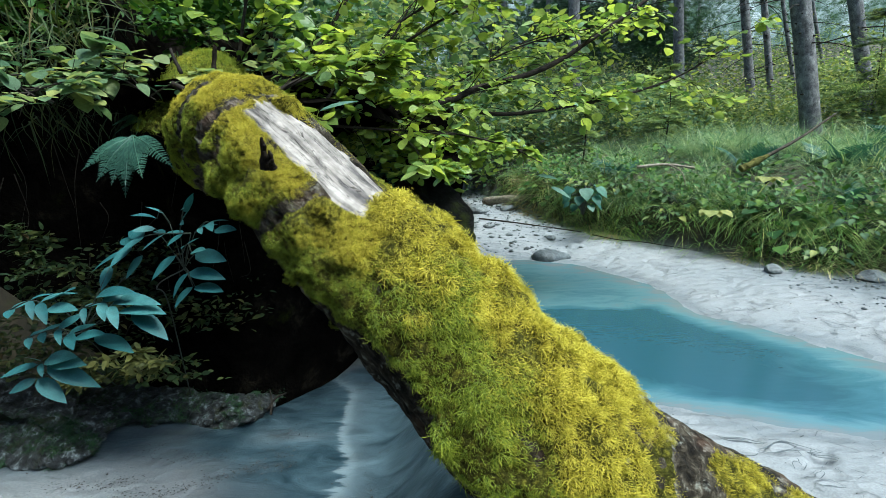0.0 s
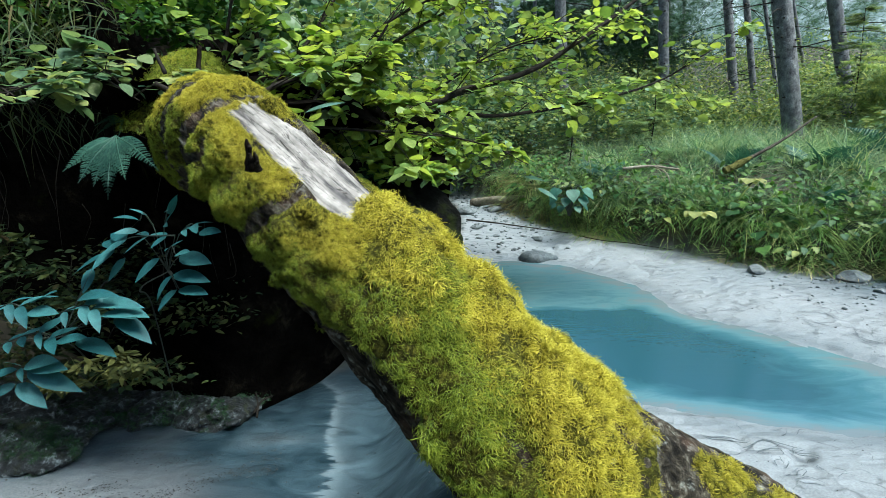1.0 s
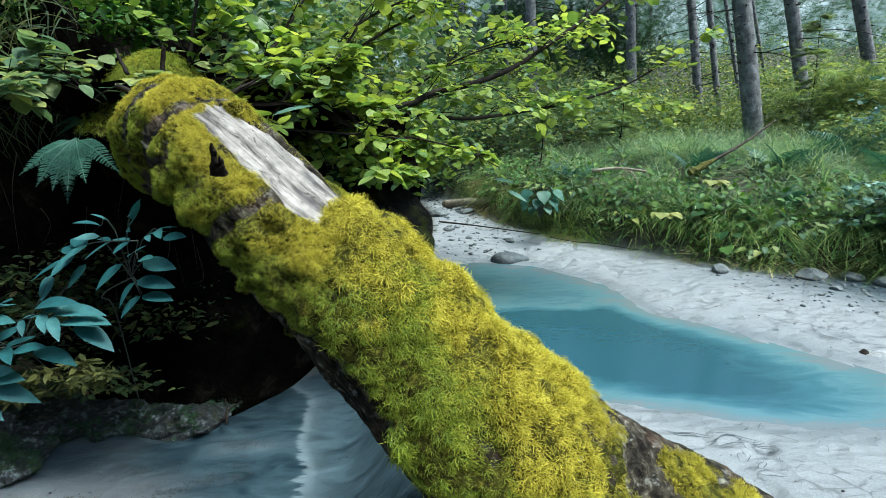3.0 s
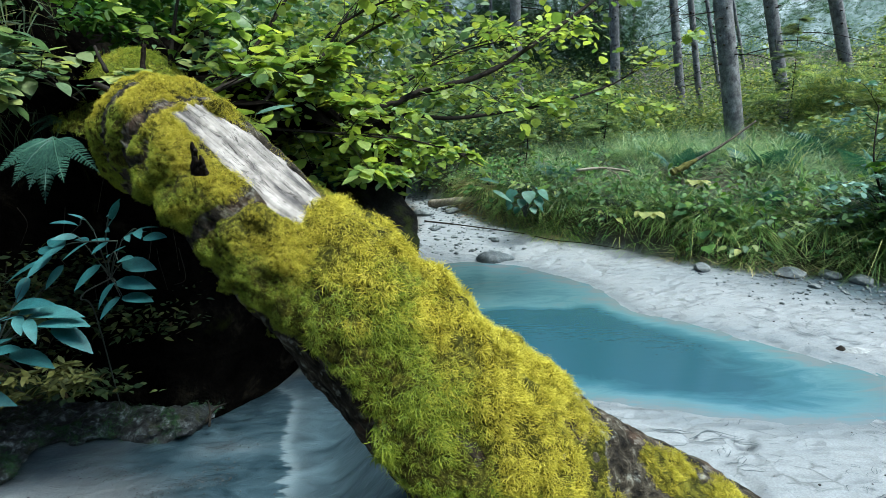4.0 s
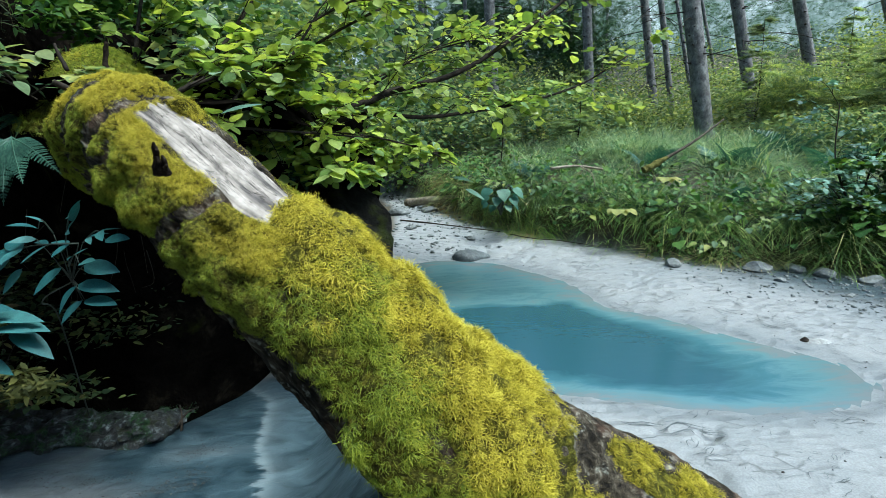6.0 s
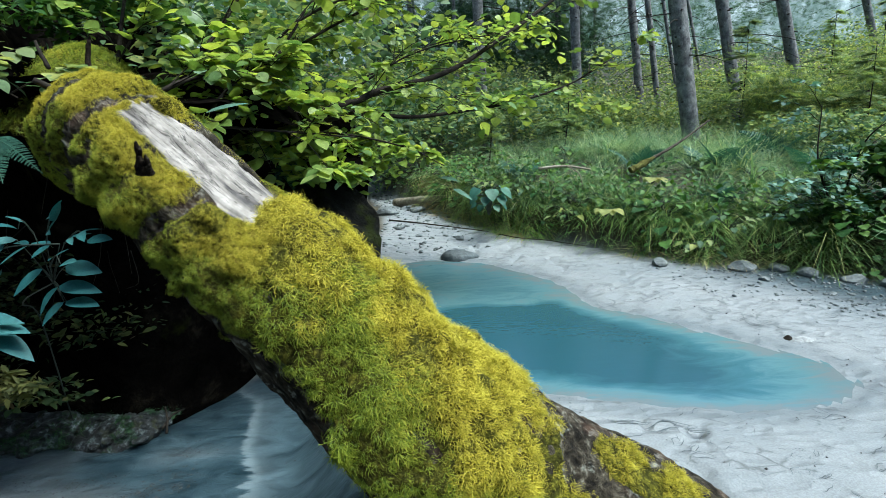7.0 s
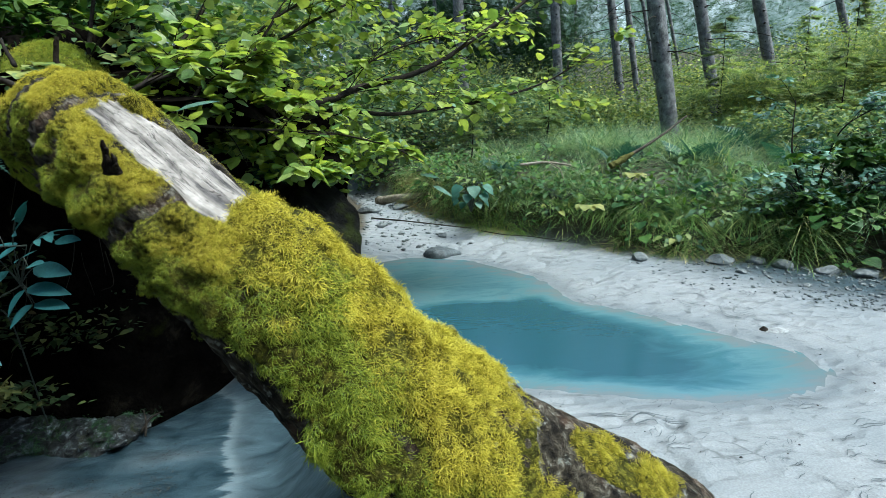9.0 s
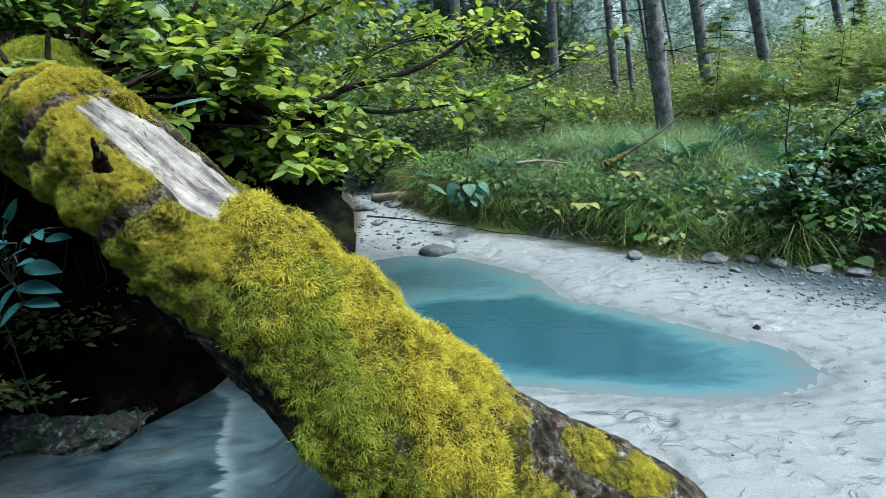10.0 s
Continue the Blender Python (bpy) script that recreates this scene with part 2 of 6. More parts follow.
DRYGRASS = foliage("dry_grass", [(0.0, (0.18, 0.15, 0.07)), (1.0, (0.36, 0.32, 0.17))], 0.2, 0.7, (1, 1, 0.8))
STRAW = foliage("russet_straw", [(0.0, (0.10, 0.06, 0.03)), (0.6, (0.22, 0.14, 0.07)), (1.0, (0.30, 0.24, 0.12))], 0.2, 0.8, (1, 1, 0.8))
NEEDLE = foliage("spruce_needles", [(0.0, (0.015, 0.04, 0.02)), (0.6, (0.03, 0.075, 0.035)), (1.0, (0.06, 0.11, 0.04))], 0.2, 0.6)
BUSH = foliage("woodland_leaf", [(0.0, (0.04, 0.088, 0.05)), (0.5, (0.10, 0.16, 0.075)), (0.85, (0.19, 0.235, 0.085)), (1.0, (0.29, 0.31, 0.09))], 0.45, 0.55, (1.15, 1.15, 0.8))


def moss_material():
    m, nt, bsdf, out = material("living_moss")
    vec = coords(nt)
    tip, geo = attribute(nt, "tip"), nt.nodes.new("ShaderNodeNewGeometry")
    patch = noise_tex(nt, vec, 5.5, 3, 0.55)
    # Dark shoot feet stand in for shade between the strands.
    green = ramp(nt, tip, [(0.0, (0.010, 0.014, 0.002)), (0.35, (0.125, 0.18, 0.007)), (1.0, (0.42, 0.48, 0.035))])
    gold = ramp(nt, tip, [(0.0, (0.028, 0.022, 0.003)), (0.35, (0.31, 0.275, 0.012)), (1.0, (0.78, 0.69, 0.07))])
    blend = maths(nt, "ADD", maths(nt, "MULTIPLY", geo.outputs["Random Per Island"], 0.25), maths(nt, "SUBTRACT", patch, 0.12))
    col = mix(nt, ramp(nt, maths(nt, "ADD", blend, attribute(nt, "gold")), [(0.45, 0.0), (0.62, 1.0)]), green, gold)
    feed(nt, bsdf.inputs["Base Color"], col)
    bsdf.inputs["Roughness"].default_value = 0.75
    tl = nt.nodes.new("ShaderNodeBsdfTranslucent")
    feed(nt, tl.inputs["Color"], col)
    ms = nt.nodes.new("ShaderNodeMixShader")
    ms.inputs[0].default_value = 0.35
    nt.links.new(bsdf.outputs[0], ms.inputs[1])
    nt.links.new(tl.outputs[0], ms.inputs[2])
    nt.links.new(ms.outputs[0], out.inputs["Surface"])
    return m


BUSH_SUNNY = foliage("sunny_bush_leaf", [(0.0, (0.05, 0.09, 0.04)), (0.5, (0.12, 0.17, 0.06)), (0.85, (0.21, 0.25, 0.075)), (1.0, (0.31, 0.32, 0.09))], 0.45, 0.6, (1.15, 1.15, 0.7))
MOSS = moss_material()
rng = np.random.default_rng(7)


# ---- geometry helpers ----
def lattice(ix, iy, iz):
    v = np.sin(ix * 127.1 + iy * 311.7 + iz * 74.7) * 43758.5453
    return v - np.floor(v)


def value_noise(p):
    i = np.floor(p)
    f = p - i
    f = f * f * (3 - 2 * f)
    total = 0.0
    for a in (0, 1):
        for b in (0, 1):
            for c in (0, 1):
                w = (f[..., 0] if a else 1 - f[..., 0]) * (f[..., 1] if b else 1 - f[..., 1]) * (f[..., 2] if c else 1 - f[..., 2])
                total = total + w * lattice(i[..., 0] + a, i[..., 1] + b, i[..., 2] + c)
    return total


def fbm(p, scale, octaves=4):
    """Fractal noise about zero, roughly -0.5 to 0.5."""
    total, amp, norm = 0.0, 1.0, 0.0
    for k in range(octaves):
        total = total + amp * (value_noise(p * scale * 2 ** k + 17.3 * k) - 0.5)
        norm += amp
        amp *= 0.5
    return total / norm


def smooth(v):
    v = np.clip(v, 0, 1)
    return v * v * (3 - 2 * v)


def unit(v):
    return v / np.maximum(np.linalg.norm(v, axis=-1, keepdims=True), 1e-9)


def mesh_np(name, verts, faces, soft=True, **values):
    """A mesh from arrays; faces all with the same number of corners."""
    me = bpy.data.meshes.new(name)
    verts, faces = np.asarray(verts, np.float32), np.asarray(faces, np.int32)
    n, k = faces.shape
    me.vertices.add(len(verts))
    me.vertices.foreach_set("co", verts.ravel())
    me.loops.add(n * k)
    me.loops.foreach_set("vertex_index", faces.ravel())
    me.polygons.add(n)
    me.polygons.foreach_set("loop_start", np.arange(0, n * k, k, dtype=np.int32))
    me.polygons.foreach_set("use_smooth", np.full(n, soft))
    me.update(calc_edges=True)
    for key, vals in values.items():
        me.attributes.new(key, "FLOAT", "POINT").data.foreach_set("value", np.asarray(vals, np.float32))
    return me


def link(name, me, mat, parent=None, label=""):
    ob = new(name, me)
    if mat is not None and not me.materials:
        me.materials.append(mat)
    if parent is not None:
        ob.parent = parent
    return tagged(ob, label)


def thing(name, at, label, category, group="", kind=""):
    """An empty at the base of a thing; its parts are in world coordinates shifted by its place."""
    ob = new(name)
    ob.location = at
    ob.empty_display_size = 0.05
    return tagged(ob, label, category, group, kind)


def part(name, me, mat, parent, label=""):
    """A part whose mesh is in world coordinates."""
    ob = link(name, me, mat, parent, label)
    root = parent
    shift = Vector((0, 0, 0))
    while root is not None:
        shift = shift + root.location
        root = root.parent
    ob.location = -shift
    return ob


def joined(pieces):
    verts, faces, base = [], [], 0
    for v, f in pieces:
        verts.append(v)
        faces.append(np.asarray(f) + base)
        base += len(v)
    return np.concatenate(verts), np.concatenate(faces)


def spline(points, n):
    """Catmull-Rom through the rows of points (any number of columns)."""
    p = np.asarray(points, float)
    p = np.vstack([2 * p[0] - p[1], p, 2 * p[-1] - p[-2]])
    t = np.linspace(0, len(p) - 3 - 1e-6, n)
    i = t.astype(int)
    u = (t - i)[:, None]
    a, b, c, d = p[i], p[i + 1], p[i + 2], p[i + 3]
    return 0.5 * (2 * b + (c - a) * u + (2 * a - 5 * b + 4 * c - d) * u ** 2 + (3 * b - a - 3 * c + d) * u ** 3)


def frames_along(c):
    t = unit(np.gradient(c, axis=0))
    ref = np.array([0, 0, 1.0]) if abs(t[:, 2]).mean() < 0.9 else np.array([1.0, 0, 0])
    u = unit(ref - (t @ ref)[:, None] * t)
    return t, u, np.cross(t, u)


def tube(points, r0, r1, sides=6, n=None, rough=0.0, seed=0.0):
    """A tapered round stem along the points; rough: unevenness as part of its radius."""
    c = spline(points, n) if n else np.asarray(points, float)
    t, u, w = frames_along(c)
    k = len(c)
    a = np.arange(sides) * 2 * np.pi / sides
    r = np.linspace(r0, r1, k)[:, None]
    ring = np.cos(a)[None, :, None] * u[:, None] + np.sin(a)[None, :, None] * w[:, None]
    if rough:
        r = r * (1 + rough * fbm(c[:, None] + ring * r[..., None] + seed, 0.6 / max(r0, 1e-3), 3))
    v = (c[:, None] + ring * r[..., None]).reshape(-1, 3)
    i, j = np.meshgrid(np.arange(k - 1), np.arange(sides), indexing="ij")
    q = np.stack([i * sides + j, i * sides + (j + 1) % sides, (i + 1) * sides + (j + 1) % sides, (i + 1) * sides + j], -1).reshape(-1, 4)
    f = np.concatenate([q[:, [0, 1, 2]], q[:, [0, 2, 3]]])
    v = np.concatenate([v, c[:1], c[-1:]])
    caps = [(len(v) - 2, (s + 1) % sides, s) for s in range(sides)] + [(len(v) - 1, (k - 1) * sides + s, (k - 1) * sides + (s + 1) % sides) for s in range(sides)]
    return v, np.concatenate([f, caps])


def leaf_shape(width=0.6, fold=0.1, droop=0.2, stations=3, belly=0.8, wave=0.0):
    """A leaf one unit long on +y, folded along its rib and drooping at the tip."""
    v, f = [(0, 0, 0)], []
    for s in range(1, stations + 1):
        t = s / (stations + 1)
        h = width * 0.5 * math.sin(math.pi * t ** belly) ** 0.8
        z = -droop * t * t
        wob = wave * (1 if s % 2 else -1)
        v += [(-h, t - 0.02, z + fold * h * 2 + wob), (0, t, z), (h, t - 0.02, z + fold * h * 2 - wob)]
    v.append((0, 1, -droop))
    f += [(0, 2, 1), (0, 3, 2)]
    for s in range(stations - 1):
        a = 1 + 3 * s
        for b in (a, a + 1):
            f += [(b, b + 1, b + 4), (b, b + 4, b + 3)]
    a = 1 + 3 * (stations - 1)
    f += [(a, a + 1, len(v) - 1), (a + 1, a + 2, len(v) - 1)]
    return np.array(v, float), np.array(f)


def scatter(shape, pos, along, normal, size):
    """Copies of a shape as one pair of arrays: at pos, +y along, +z to normal."""
    v, f = shape
    y = unit(along)
    x = unit(np.cross(y, normal))
    z = np.cross(x, y)
    size = np.asarray(size, float)
    s = size[:, None] if size.ndim == 1 else size
    s = np.broadcast_to(s, (len(pos), 3)) if s.shape[1] != 3 else s
    vv = v[None] * s[:, None, :]
    out = pos[:, None] + vv[..., :1] * x[:, None] + vv[..., 1:2] * y[:, None] + vv[..., 2:] * z[:, None]
    ff = f[None] + (np.arange(len(pos)) * len(v))[:, None, None]
    return out.reshape(-1, 3), ff.reshape(-1, f.shape[1])


def placing(p, along, normal, size):
    """The pose of one leaf object."""
    y = Vector(along).normalized()
    x = y.cross(Vector(normal)).normalized()
    z = x.cross(y)
    m = Matrix((x * size, y * size, z * size)).transposed().to_4x4()
    m.translation = p
    return m


# ---- the lie of the land ----
POOL = spline([(0.25, 4.05), (0.62, 4.2), (0.98, 4.02), (1.2, 3.7), (1.40, 3.25), (1.40, 2.85), (1.62, 2.57), (1.90, 2.22), (2.06, 1.95), (2.06, 1.70), (1.82, 1.54),
               (1.48, 1.55), (1.18, 1.62), (0.88, 1.73), (0.52, 1.95), (0.38, 2.4), (0.30, 3.2), (0.25, 4.05)], 90)
RIGHT_BANK = spline([(-0.6, 10.5), (0.3, 8.2), (0.75, 6.4), (1.12, 5.1), (1.45, 4.68), (1.92, 4.1), (2.2, 3.62), (2.44, 3.36), (2.85, 3.14), (3.12, 2.82), (3.35, 2.5), (3.9, 1.7), (5.0, 0.2), (7.5, -3), (12, -12)], 120)
LEFT_BANK = spline([(-1.4, 10.5), (-0.3, 8.2), (0.25, 6.3), (0.2, 5.2), (0.12, 4.4), (0.05, 3.6), (0.12, 2.95), (-0.3, 2.75), (-0.8, 2.5), (-1.4, 2.2), (-2.4, 1.8), (-4, 0.8), (-8, -3), (-14, -12)], 120)


def curve_side(x, y, line):
    """Distance to a line, positive on its left-hand side as it runs."""
    best, side = np.full(x.shape, 1e9), np.zeros(x.shape)
    for (ax, ay), (bx, by) in zip(line[:-1], line[1:]):
        dx, dy = bx - ax, by - ay
        t = np.clip(((x - ax) * dx + (y - ay) * dy) / (dx * dx + dy * dy + 1e-12), 0, 1)
        ex, ey = x - ax - t * dx, y - ay - t * dy
        d = np.hypot(ex, ey)
        near = d < best
        best = np.where(near, d, best)
        side = np.where(near, dx * ey - dy * ex, side)
    return np.where(side > 0, best, -best)


def inside(x, y, ring):
    odd = np.zeros(x.shape, bool)
    for (ax, ay), (bx, by) in zip(ring, np.roll(ring, -1, 0)):
        if ay != by:
            odd ^= ((ay > y) != (by > y)) & (x < (bx - ax) * (y - ay) / (by - ay) + ax)
    return odd


def ground_at(x, y):
    """Height, how far the ground is soil, and how far wetness and shade darken it."""
    x, y = np.asarray(x, float), np.asarray(y, float)
    p = np.stack([x, y, 0 * x], -1)
    d = np.abs(curve_side(x, y, POOL))
    d = np.where(inside(x, y, POOL), d, -d)
    d = d + 0.10 * fbm(p, 2.2, 3) + 0.05 * fbm(p * np.array([1, 2, 1]), 8, 3)
    z = np.where(d > 0, -0.30 * smooth(d / 0.28) * (1 - 0.68 * smooth((x - 1.25) / 0.6)) * (1 - 0.78 * smooth((y - 2.80 - 0.06 * x - 0.25 * fbm(p, 3.0, 3)) / 0.16)), 0.11 * (1 - np.exp(-np.maximum(-d, 0) / 0.55)))
    shore = np.exp(-((d + 0.03) / 0.07) ** 2)
    z = z + 0.025 * fbm(p, 1.5, 4)
    scallop = np.abs(fbm(p * np.array([1, 1.6, 1]) + 0.35 * fbm(p, 3.1, 2)[..., None], 3.6, 3))
    z = z - 0.028 * np.exp(-(scallop / 0.03) ** 2) * smooth((fbm(p + 5, 1.2, 2) + 0.15) / 0.2) * smooth(-d / 0.15) * smooth((3 - np.abs(x)) / 2)
    ripple = (x * 8.5 - y * 1.5 + 3.0 * fbm(p, 2.5, 3)) % 1.0
    z = z + 0.006 * (ripple - 0.5) * np.exp(-((d - 0.05) / 0.2) ** 2) * smooth((x - 1.3) / 0.3)
    z = z + 0.08 * smooth((y - 4.3) / 1.5)
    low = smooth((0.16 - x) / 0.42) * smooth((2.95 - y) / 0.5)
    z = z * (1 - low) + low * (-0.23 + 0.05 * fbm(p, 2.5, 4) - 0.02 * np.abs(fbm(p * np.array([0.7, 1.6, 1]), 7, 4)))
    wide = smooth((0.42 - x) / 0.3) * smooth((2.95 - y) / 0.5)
    # Low sand by the log and hollow is darkened for shade besides damp.
    wet_shade = np.maximum(0.35 * shore, wide * (0.92 + 0.3 * smooth((x + 0.75) / 0.4) - 0.80 * smooth((1.92 - y) / 0.3) * smooth((-0.70 - x) / 0.25) - 0.3 * smooth((1.66 - y) / 0.2) * smooth((-0.42 - x) / 0.2) + 0.8 * fbm(p * np.array([0.6, 1.5, 1]), 4, 4)))
    r = -curve_side(x, y, RIGHT_BANK) + 0.26 * fbm(p, 2.2, 4)
    r = -r
    s = smooth(r / (0.12 + 0.12 * smooth((x - 2.0) / 0.5)))
    z = z + s * 0.27 + 0.36 * smooth(r / 2.0) + 0.25 * smooth((r - 2) / 5) + s * 0.12 * fbm(p, 1.1, 4)
    veg = smooth((r + 0.03) / 0.1)
    wet_shade = np.maximum(wet_shade, 0.95 * smooth((r + 0.85) / 0.6) * (1 - veg) * smooth((x - 1.8) / 1.2))
    q = -curve_side(x, y, LEFT_BANK) + 0.1 * fbm(p + 9, 1.7, 3)
    s = smooth(q / 0.5)
    z = z + s * 1.0 + 0.8 * smooth((q - 0.4) / 4) + s * 0.15 * fbm(p, 1.3, 4)
    veg = np.maximum(veg, smooth((q + 0.15) / 0.12))
    far = np.hypot(x, y - 2)
    z = z + 0.16 * np.maximum(far - 12, 0) * smooth((far - 12) / 20) * smooth((120 - far) / 60)
    veg = np.maximum(veg, smooth((far - 9) / 3))
    # Unseen ground behind the eye is made dark soil to cut bounced light.
    veg = np.maximum(veg, smooth((0.35 - y + 0.5 * fbm(p, 1.4, 3)) / 0.3))
    return z, veg, np.clip(wet_shade * (1 - veg), 0, 1)


def graded(lo, hi, step, reach, growth=1.16):
    mid = list(np.arange(lo, hi, step))
    a, b, s = lo, hi, step
    left, right = [], []
    while s < reach:
        s *= growth
        a -= s
        b += s
        left.append(a)
        right.append(b)
    return np.array(left[::-1] + mid + [hi] + right)


def build_ground():
    gx, gy = graded(-1.8, 3.6, 0.018, 40), graded(0.7, 5.4, 0.02, 40)
    x, y = np.meshgrid(gx, gy, indexing="ij")
    z, veg, wet_shade = ground_at(x, y)
    n, k = x.shape
    i, j = np.meshgrid(np.arange(n - 1), np.arange(k - 1), indexing="ij")
    q = np.stack([i * k + j, (i + 1) * k + j, (i + 1) * k + j + 1, i * k + j + 1], -1).reshape(-1, 4)
    edge = np.interp(y, [1.0, 1.56, 1.63, 1.83, 1.99, 2.46, 2.6], [-0.36, -0.41, -0.395, -0.375, -0.435, -0.455, -0.45])
    foam = 0.5 + (x - edge) / (0.5 + 0.5 * smooth((1.9 - y) / 0.5)) + 0.25 * smooth((y - 2.35) / 0.2)
    foam = np.clip(np.where((y > 0.9) & (y < 2.62) & (x < 0.5), foam, 0.0), 0, 1)
    me = mesh_np("ground", np.stack([x, y, z], -1).reshape(-1, 3), q, foam=foam.ravel(), veg=veg.ravel(), wet_shade=wet_shade.ravel())
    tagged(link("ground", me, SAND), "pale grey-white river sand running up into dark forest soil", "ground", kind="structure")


def sheet(name, x0, x1, y0, y1, step, level, keep, mat, label, category):
    """A level or sloping sheet of water over the low ground."""
    x, y = np.meshgrid(np.arange(x0, x1, step), np.arange(y0, y1, step), indexing="ij")
    g = ground_at(x, y)[0]
    h = level(x, y, g)
    n, k = x.shape
    i, j = np.meshgrid(np.arange(n - 1), np.arange(k - 1), indexing="ij")
    q = np.stack([i * k + j, (i + 1) * k + j, (i + 1) * k + j + 1, i * k + j + 1], -1).reshape(-1, 4)
    ok = keep(x, y, h - g).ravel()
    q = q[ok[q].any(1)]
    used = np.unique(q)
    back = np.zeros(n * k, int)
    back[used] = np.arange(len(used))
    v = np.stack([x, y, h], -1).reshape(-1, 3)[used]
    me = mesh_np(name, v, back[q], depth=np.maximum(h - g, 0).ravel()[used])
    tagged(link(name, me, mat), label, category, kind="structure")


build_ground()
sheet("water", 0.1, 2.4, 1.4, 4.6, 0.014, lambda x, y, g: 0 * x + 0.0, lambda x, y, d: (d > -0.012) & (x > 0.15), WATER,
      "still milky turquoise pool in the pale sand", "water")

# ---- the mossy log ----
LOG = spline([(-0.90, 2.15, 0.83, 0.10), (-0.67, 1.62, 0.945, 0.112), (-0.474, 1.29, 0.992, 0.122), (-0.226, 1.12, 0.780, 0.141), (0.042, 1.08, 0.503, 0.170),
              (0.170, 1.04, 0.388, 0.194), (0.392, 1.00, 0.206, 0.204), (0.635, 0.98, 0.096, 0.192), (0.808, 0.97, -0.023, 0.18), (0.95, 0.96, -0.22, 0.17)], 260)
LOG_RUN = np.cumsum(np.r_[0, np.linalg.norm(np.diff(LOG[:, :3], axis=0), axis=1)])
BARE_TOP, BARE_LOW = np.array([-0.360, 1.14, 1.035]), np.array([-0.140, 1.06, 0.880])
LOG_SIDES = 180


def log_surface():
    """Points and normals round the log; the angle is 0 on top, 90 towards the clearing and 180 beneath."""
    c, r = LOG[:, :3], LOG[:, 3]
    t, u, w = frames_along(c)
    a = np.arange(LOG_SIDES) * 2 * np.pi / LOG_SIDES - np.pi
    n = np.cos(a)[None, :, None] * u[:, None] + np.sin(a)[None, :, None] * w[:, None]
    p = c[:, None] + n * r[:, None, None]
    run = np.broadcast_to(LOG_RUN[:, None], p.shape[:2])
    return p, n, run, np.broadcast_to(np.degrees(a)[None], p.shape[:2])


def log_cover(p, n, run, ang):
    """How much moss grows at each place on the log, how bare its wood is, how ridged the moss, and where the thin upper cover lies."""
    x = p[..., 0]
    high = smooth((-0.10 - x + 0.10 * fbm(p, 5, 3)) / 0.10)
    edge = 112 + 22 * high + 60 * fbm(p, 6, 4) + 30 * fbm(p, 22, 2)
    moss = smooth((edge - ang) / 10) * smooth((ang + 105) / 20)
    axis = BARE_LOW - BARE_TOP
    length = np.linalg.norm(axis)
    axis = axis / length
    side = unit(np.cross(axis, np.array([0.1, -0.55, 0.83])))
    a = (p - BARE_TOP) @ axis / length
    b = (p - BARE_TOP) @ side + 0.030 * fbm(p, 12, 4) - 0.008
    width = 0.036 + 0.034 * smooth(a * 1.5)
    top = n @ unit(np.array([0.42, -0.22, 0.88])) > 0.1
    ends = smooth((a + 0.10 + 0.55 * fbm(p, 15, 4)) / 0.1) * smooth((1.12 - a + 0.5 * fbm(p, 20, 3)) / 0.06) * top
    bare = smooth((width - np.abs(b)) / 0.010) * ends
    rim = smooth((width + 0.002 + 0.04 * fbm(p + 1, 17, 3) - np.abs(b)) / 0.010) * smooth((a + 0.16 + 0.5 * fbm(p + 4, 15, 3)) / 0.1) * smooth((1.10 - a) / 0.05) * top
    # tufts of moss that creep over the bare wood
    creep = np.linalg.norm(p - np.array([-0.185, 1.085, 0.955]), axis=-1) + 0.05 * fbm(p, 30, 3)
    creep = smooth((0.022 - creep) / 0.012)
    # ridges of moss round the upper length with bark between them
    ring = fbm(np.stack([run * 27 + 0.014 * ang, ang * 0.012, 0 * run + 3], -1), 1.0, 3) + 0.25 * fbm(p, 26, 3)
    moss = moss * (1 - high * (1 - smooth((ring + 0.14) / 0.08)))
    # dark knobbly bark along the shaded flank of the upper length
    knobs = smooth((ang - 48) / 30) * smooth((0.04 - x) / 0.12)
    moss = moss * (1 - knobs * (1 - smooth((fbm(p + 8, 17, 4) + 0.12) / 0.07)))
    # worn lichened bark near the low end, with moss left in tongues
    tongue = smooth((fbm(p * np.array([0.8, 1, 0.8]) + 2, 9, 3) - 0.02) / 0.06) * smooth((ang - 35) / 20)
    ridge = unit(np.array([0.243, -0.02, -0.13]))
    d = p - np.array([0.63, 0.92, 0.265])
    tuft = np.exp(-((d @ ridge) / 0.17) ** 2 - (np.linalg.norm(d - (d @ ridge)[..., None] * ridge, axis=-1) / 0.075) ** 2)
    worn = smooth((x - 0.40 + 0.22 * fbm(p, 10, 4)) / 0.04) * (1 - tongue * smooth((0.62 - x) / 0.1)) * (1 - smooth((tuft - 0.35) / 0.2))
    scar = smooth((fbm(p + 3, 10, 3) - 0.27) / 0.05) * 0.9
    for cx, cy, cz, size in ((0.283, 0.86, 0.50, 0.014), (0.33, 0.84, 0.42, 0.02), (-0.04, 0.98, 0.82, 0.008), (0.11, 0.96, 0.68, 0.010), (-0.30, 0.95, 0.94, 0.018)):
        gap = np.linalg.norm(p - np.array([cx, cy, cz]), axis=-1) + 0.03 * fbm(p, 30, 3)
        scar = np.maximum(scar, smooth((size + 0.010 - gap) / 0.012))
    cover = moss * (1 - np.maximum(bare, rim)) * (1 - worn) * (1 - scar)
    return np.maximum(cover, 0.8 * creep), bare, ring, high


def patch_of(verts, quads, keep):
    """The vertices and faces of the kept part of a grid."""
    q = quads[keep]
    used = np.unique(q)
    back = np.zeros(len(verts), int)
    back[used] = np.arange(len(used))
    return verts[used], back[q], used


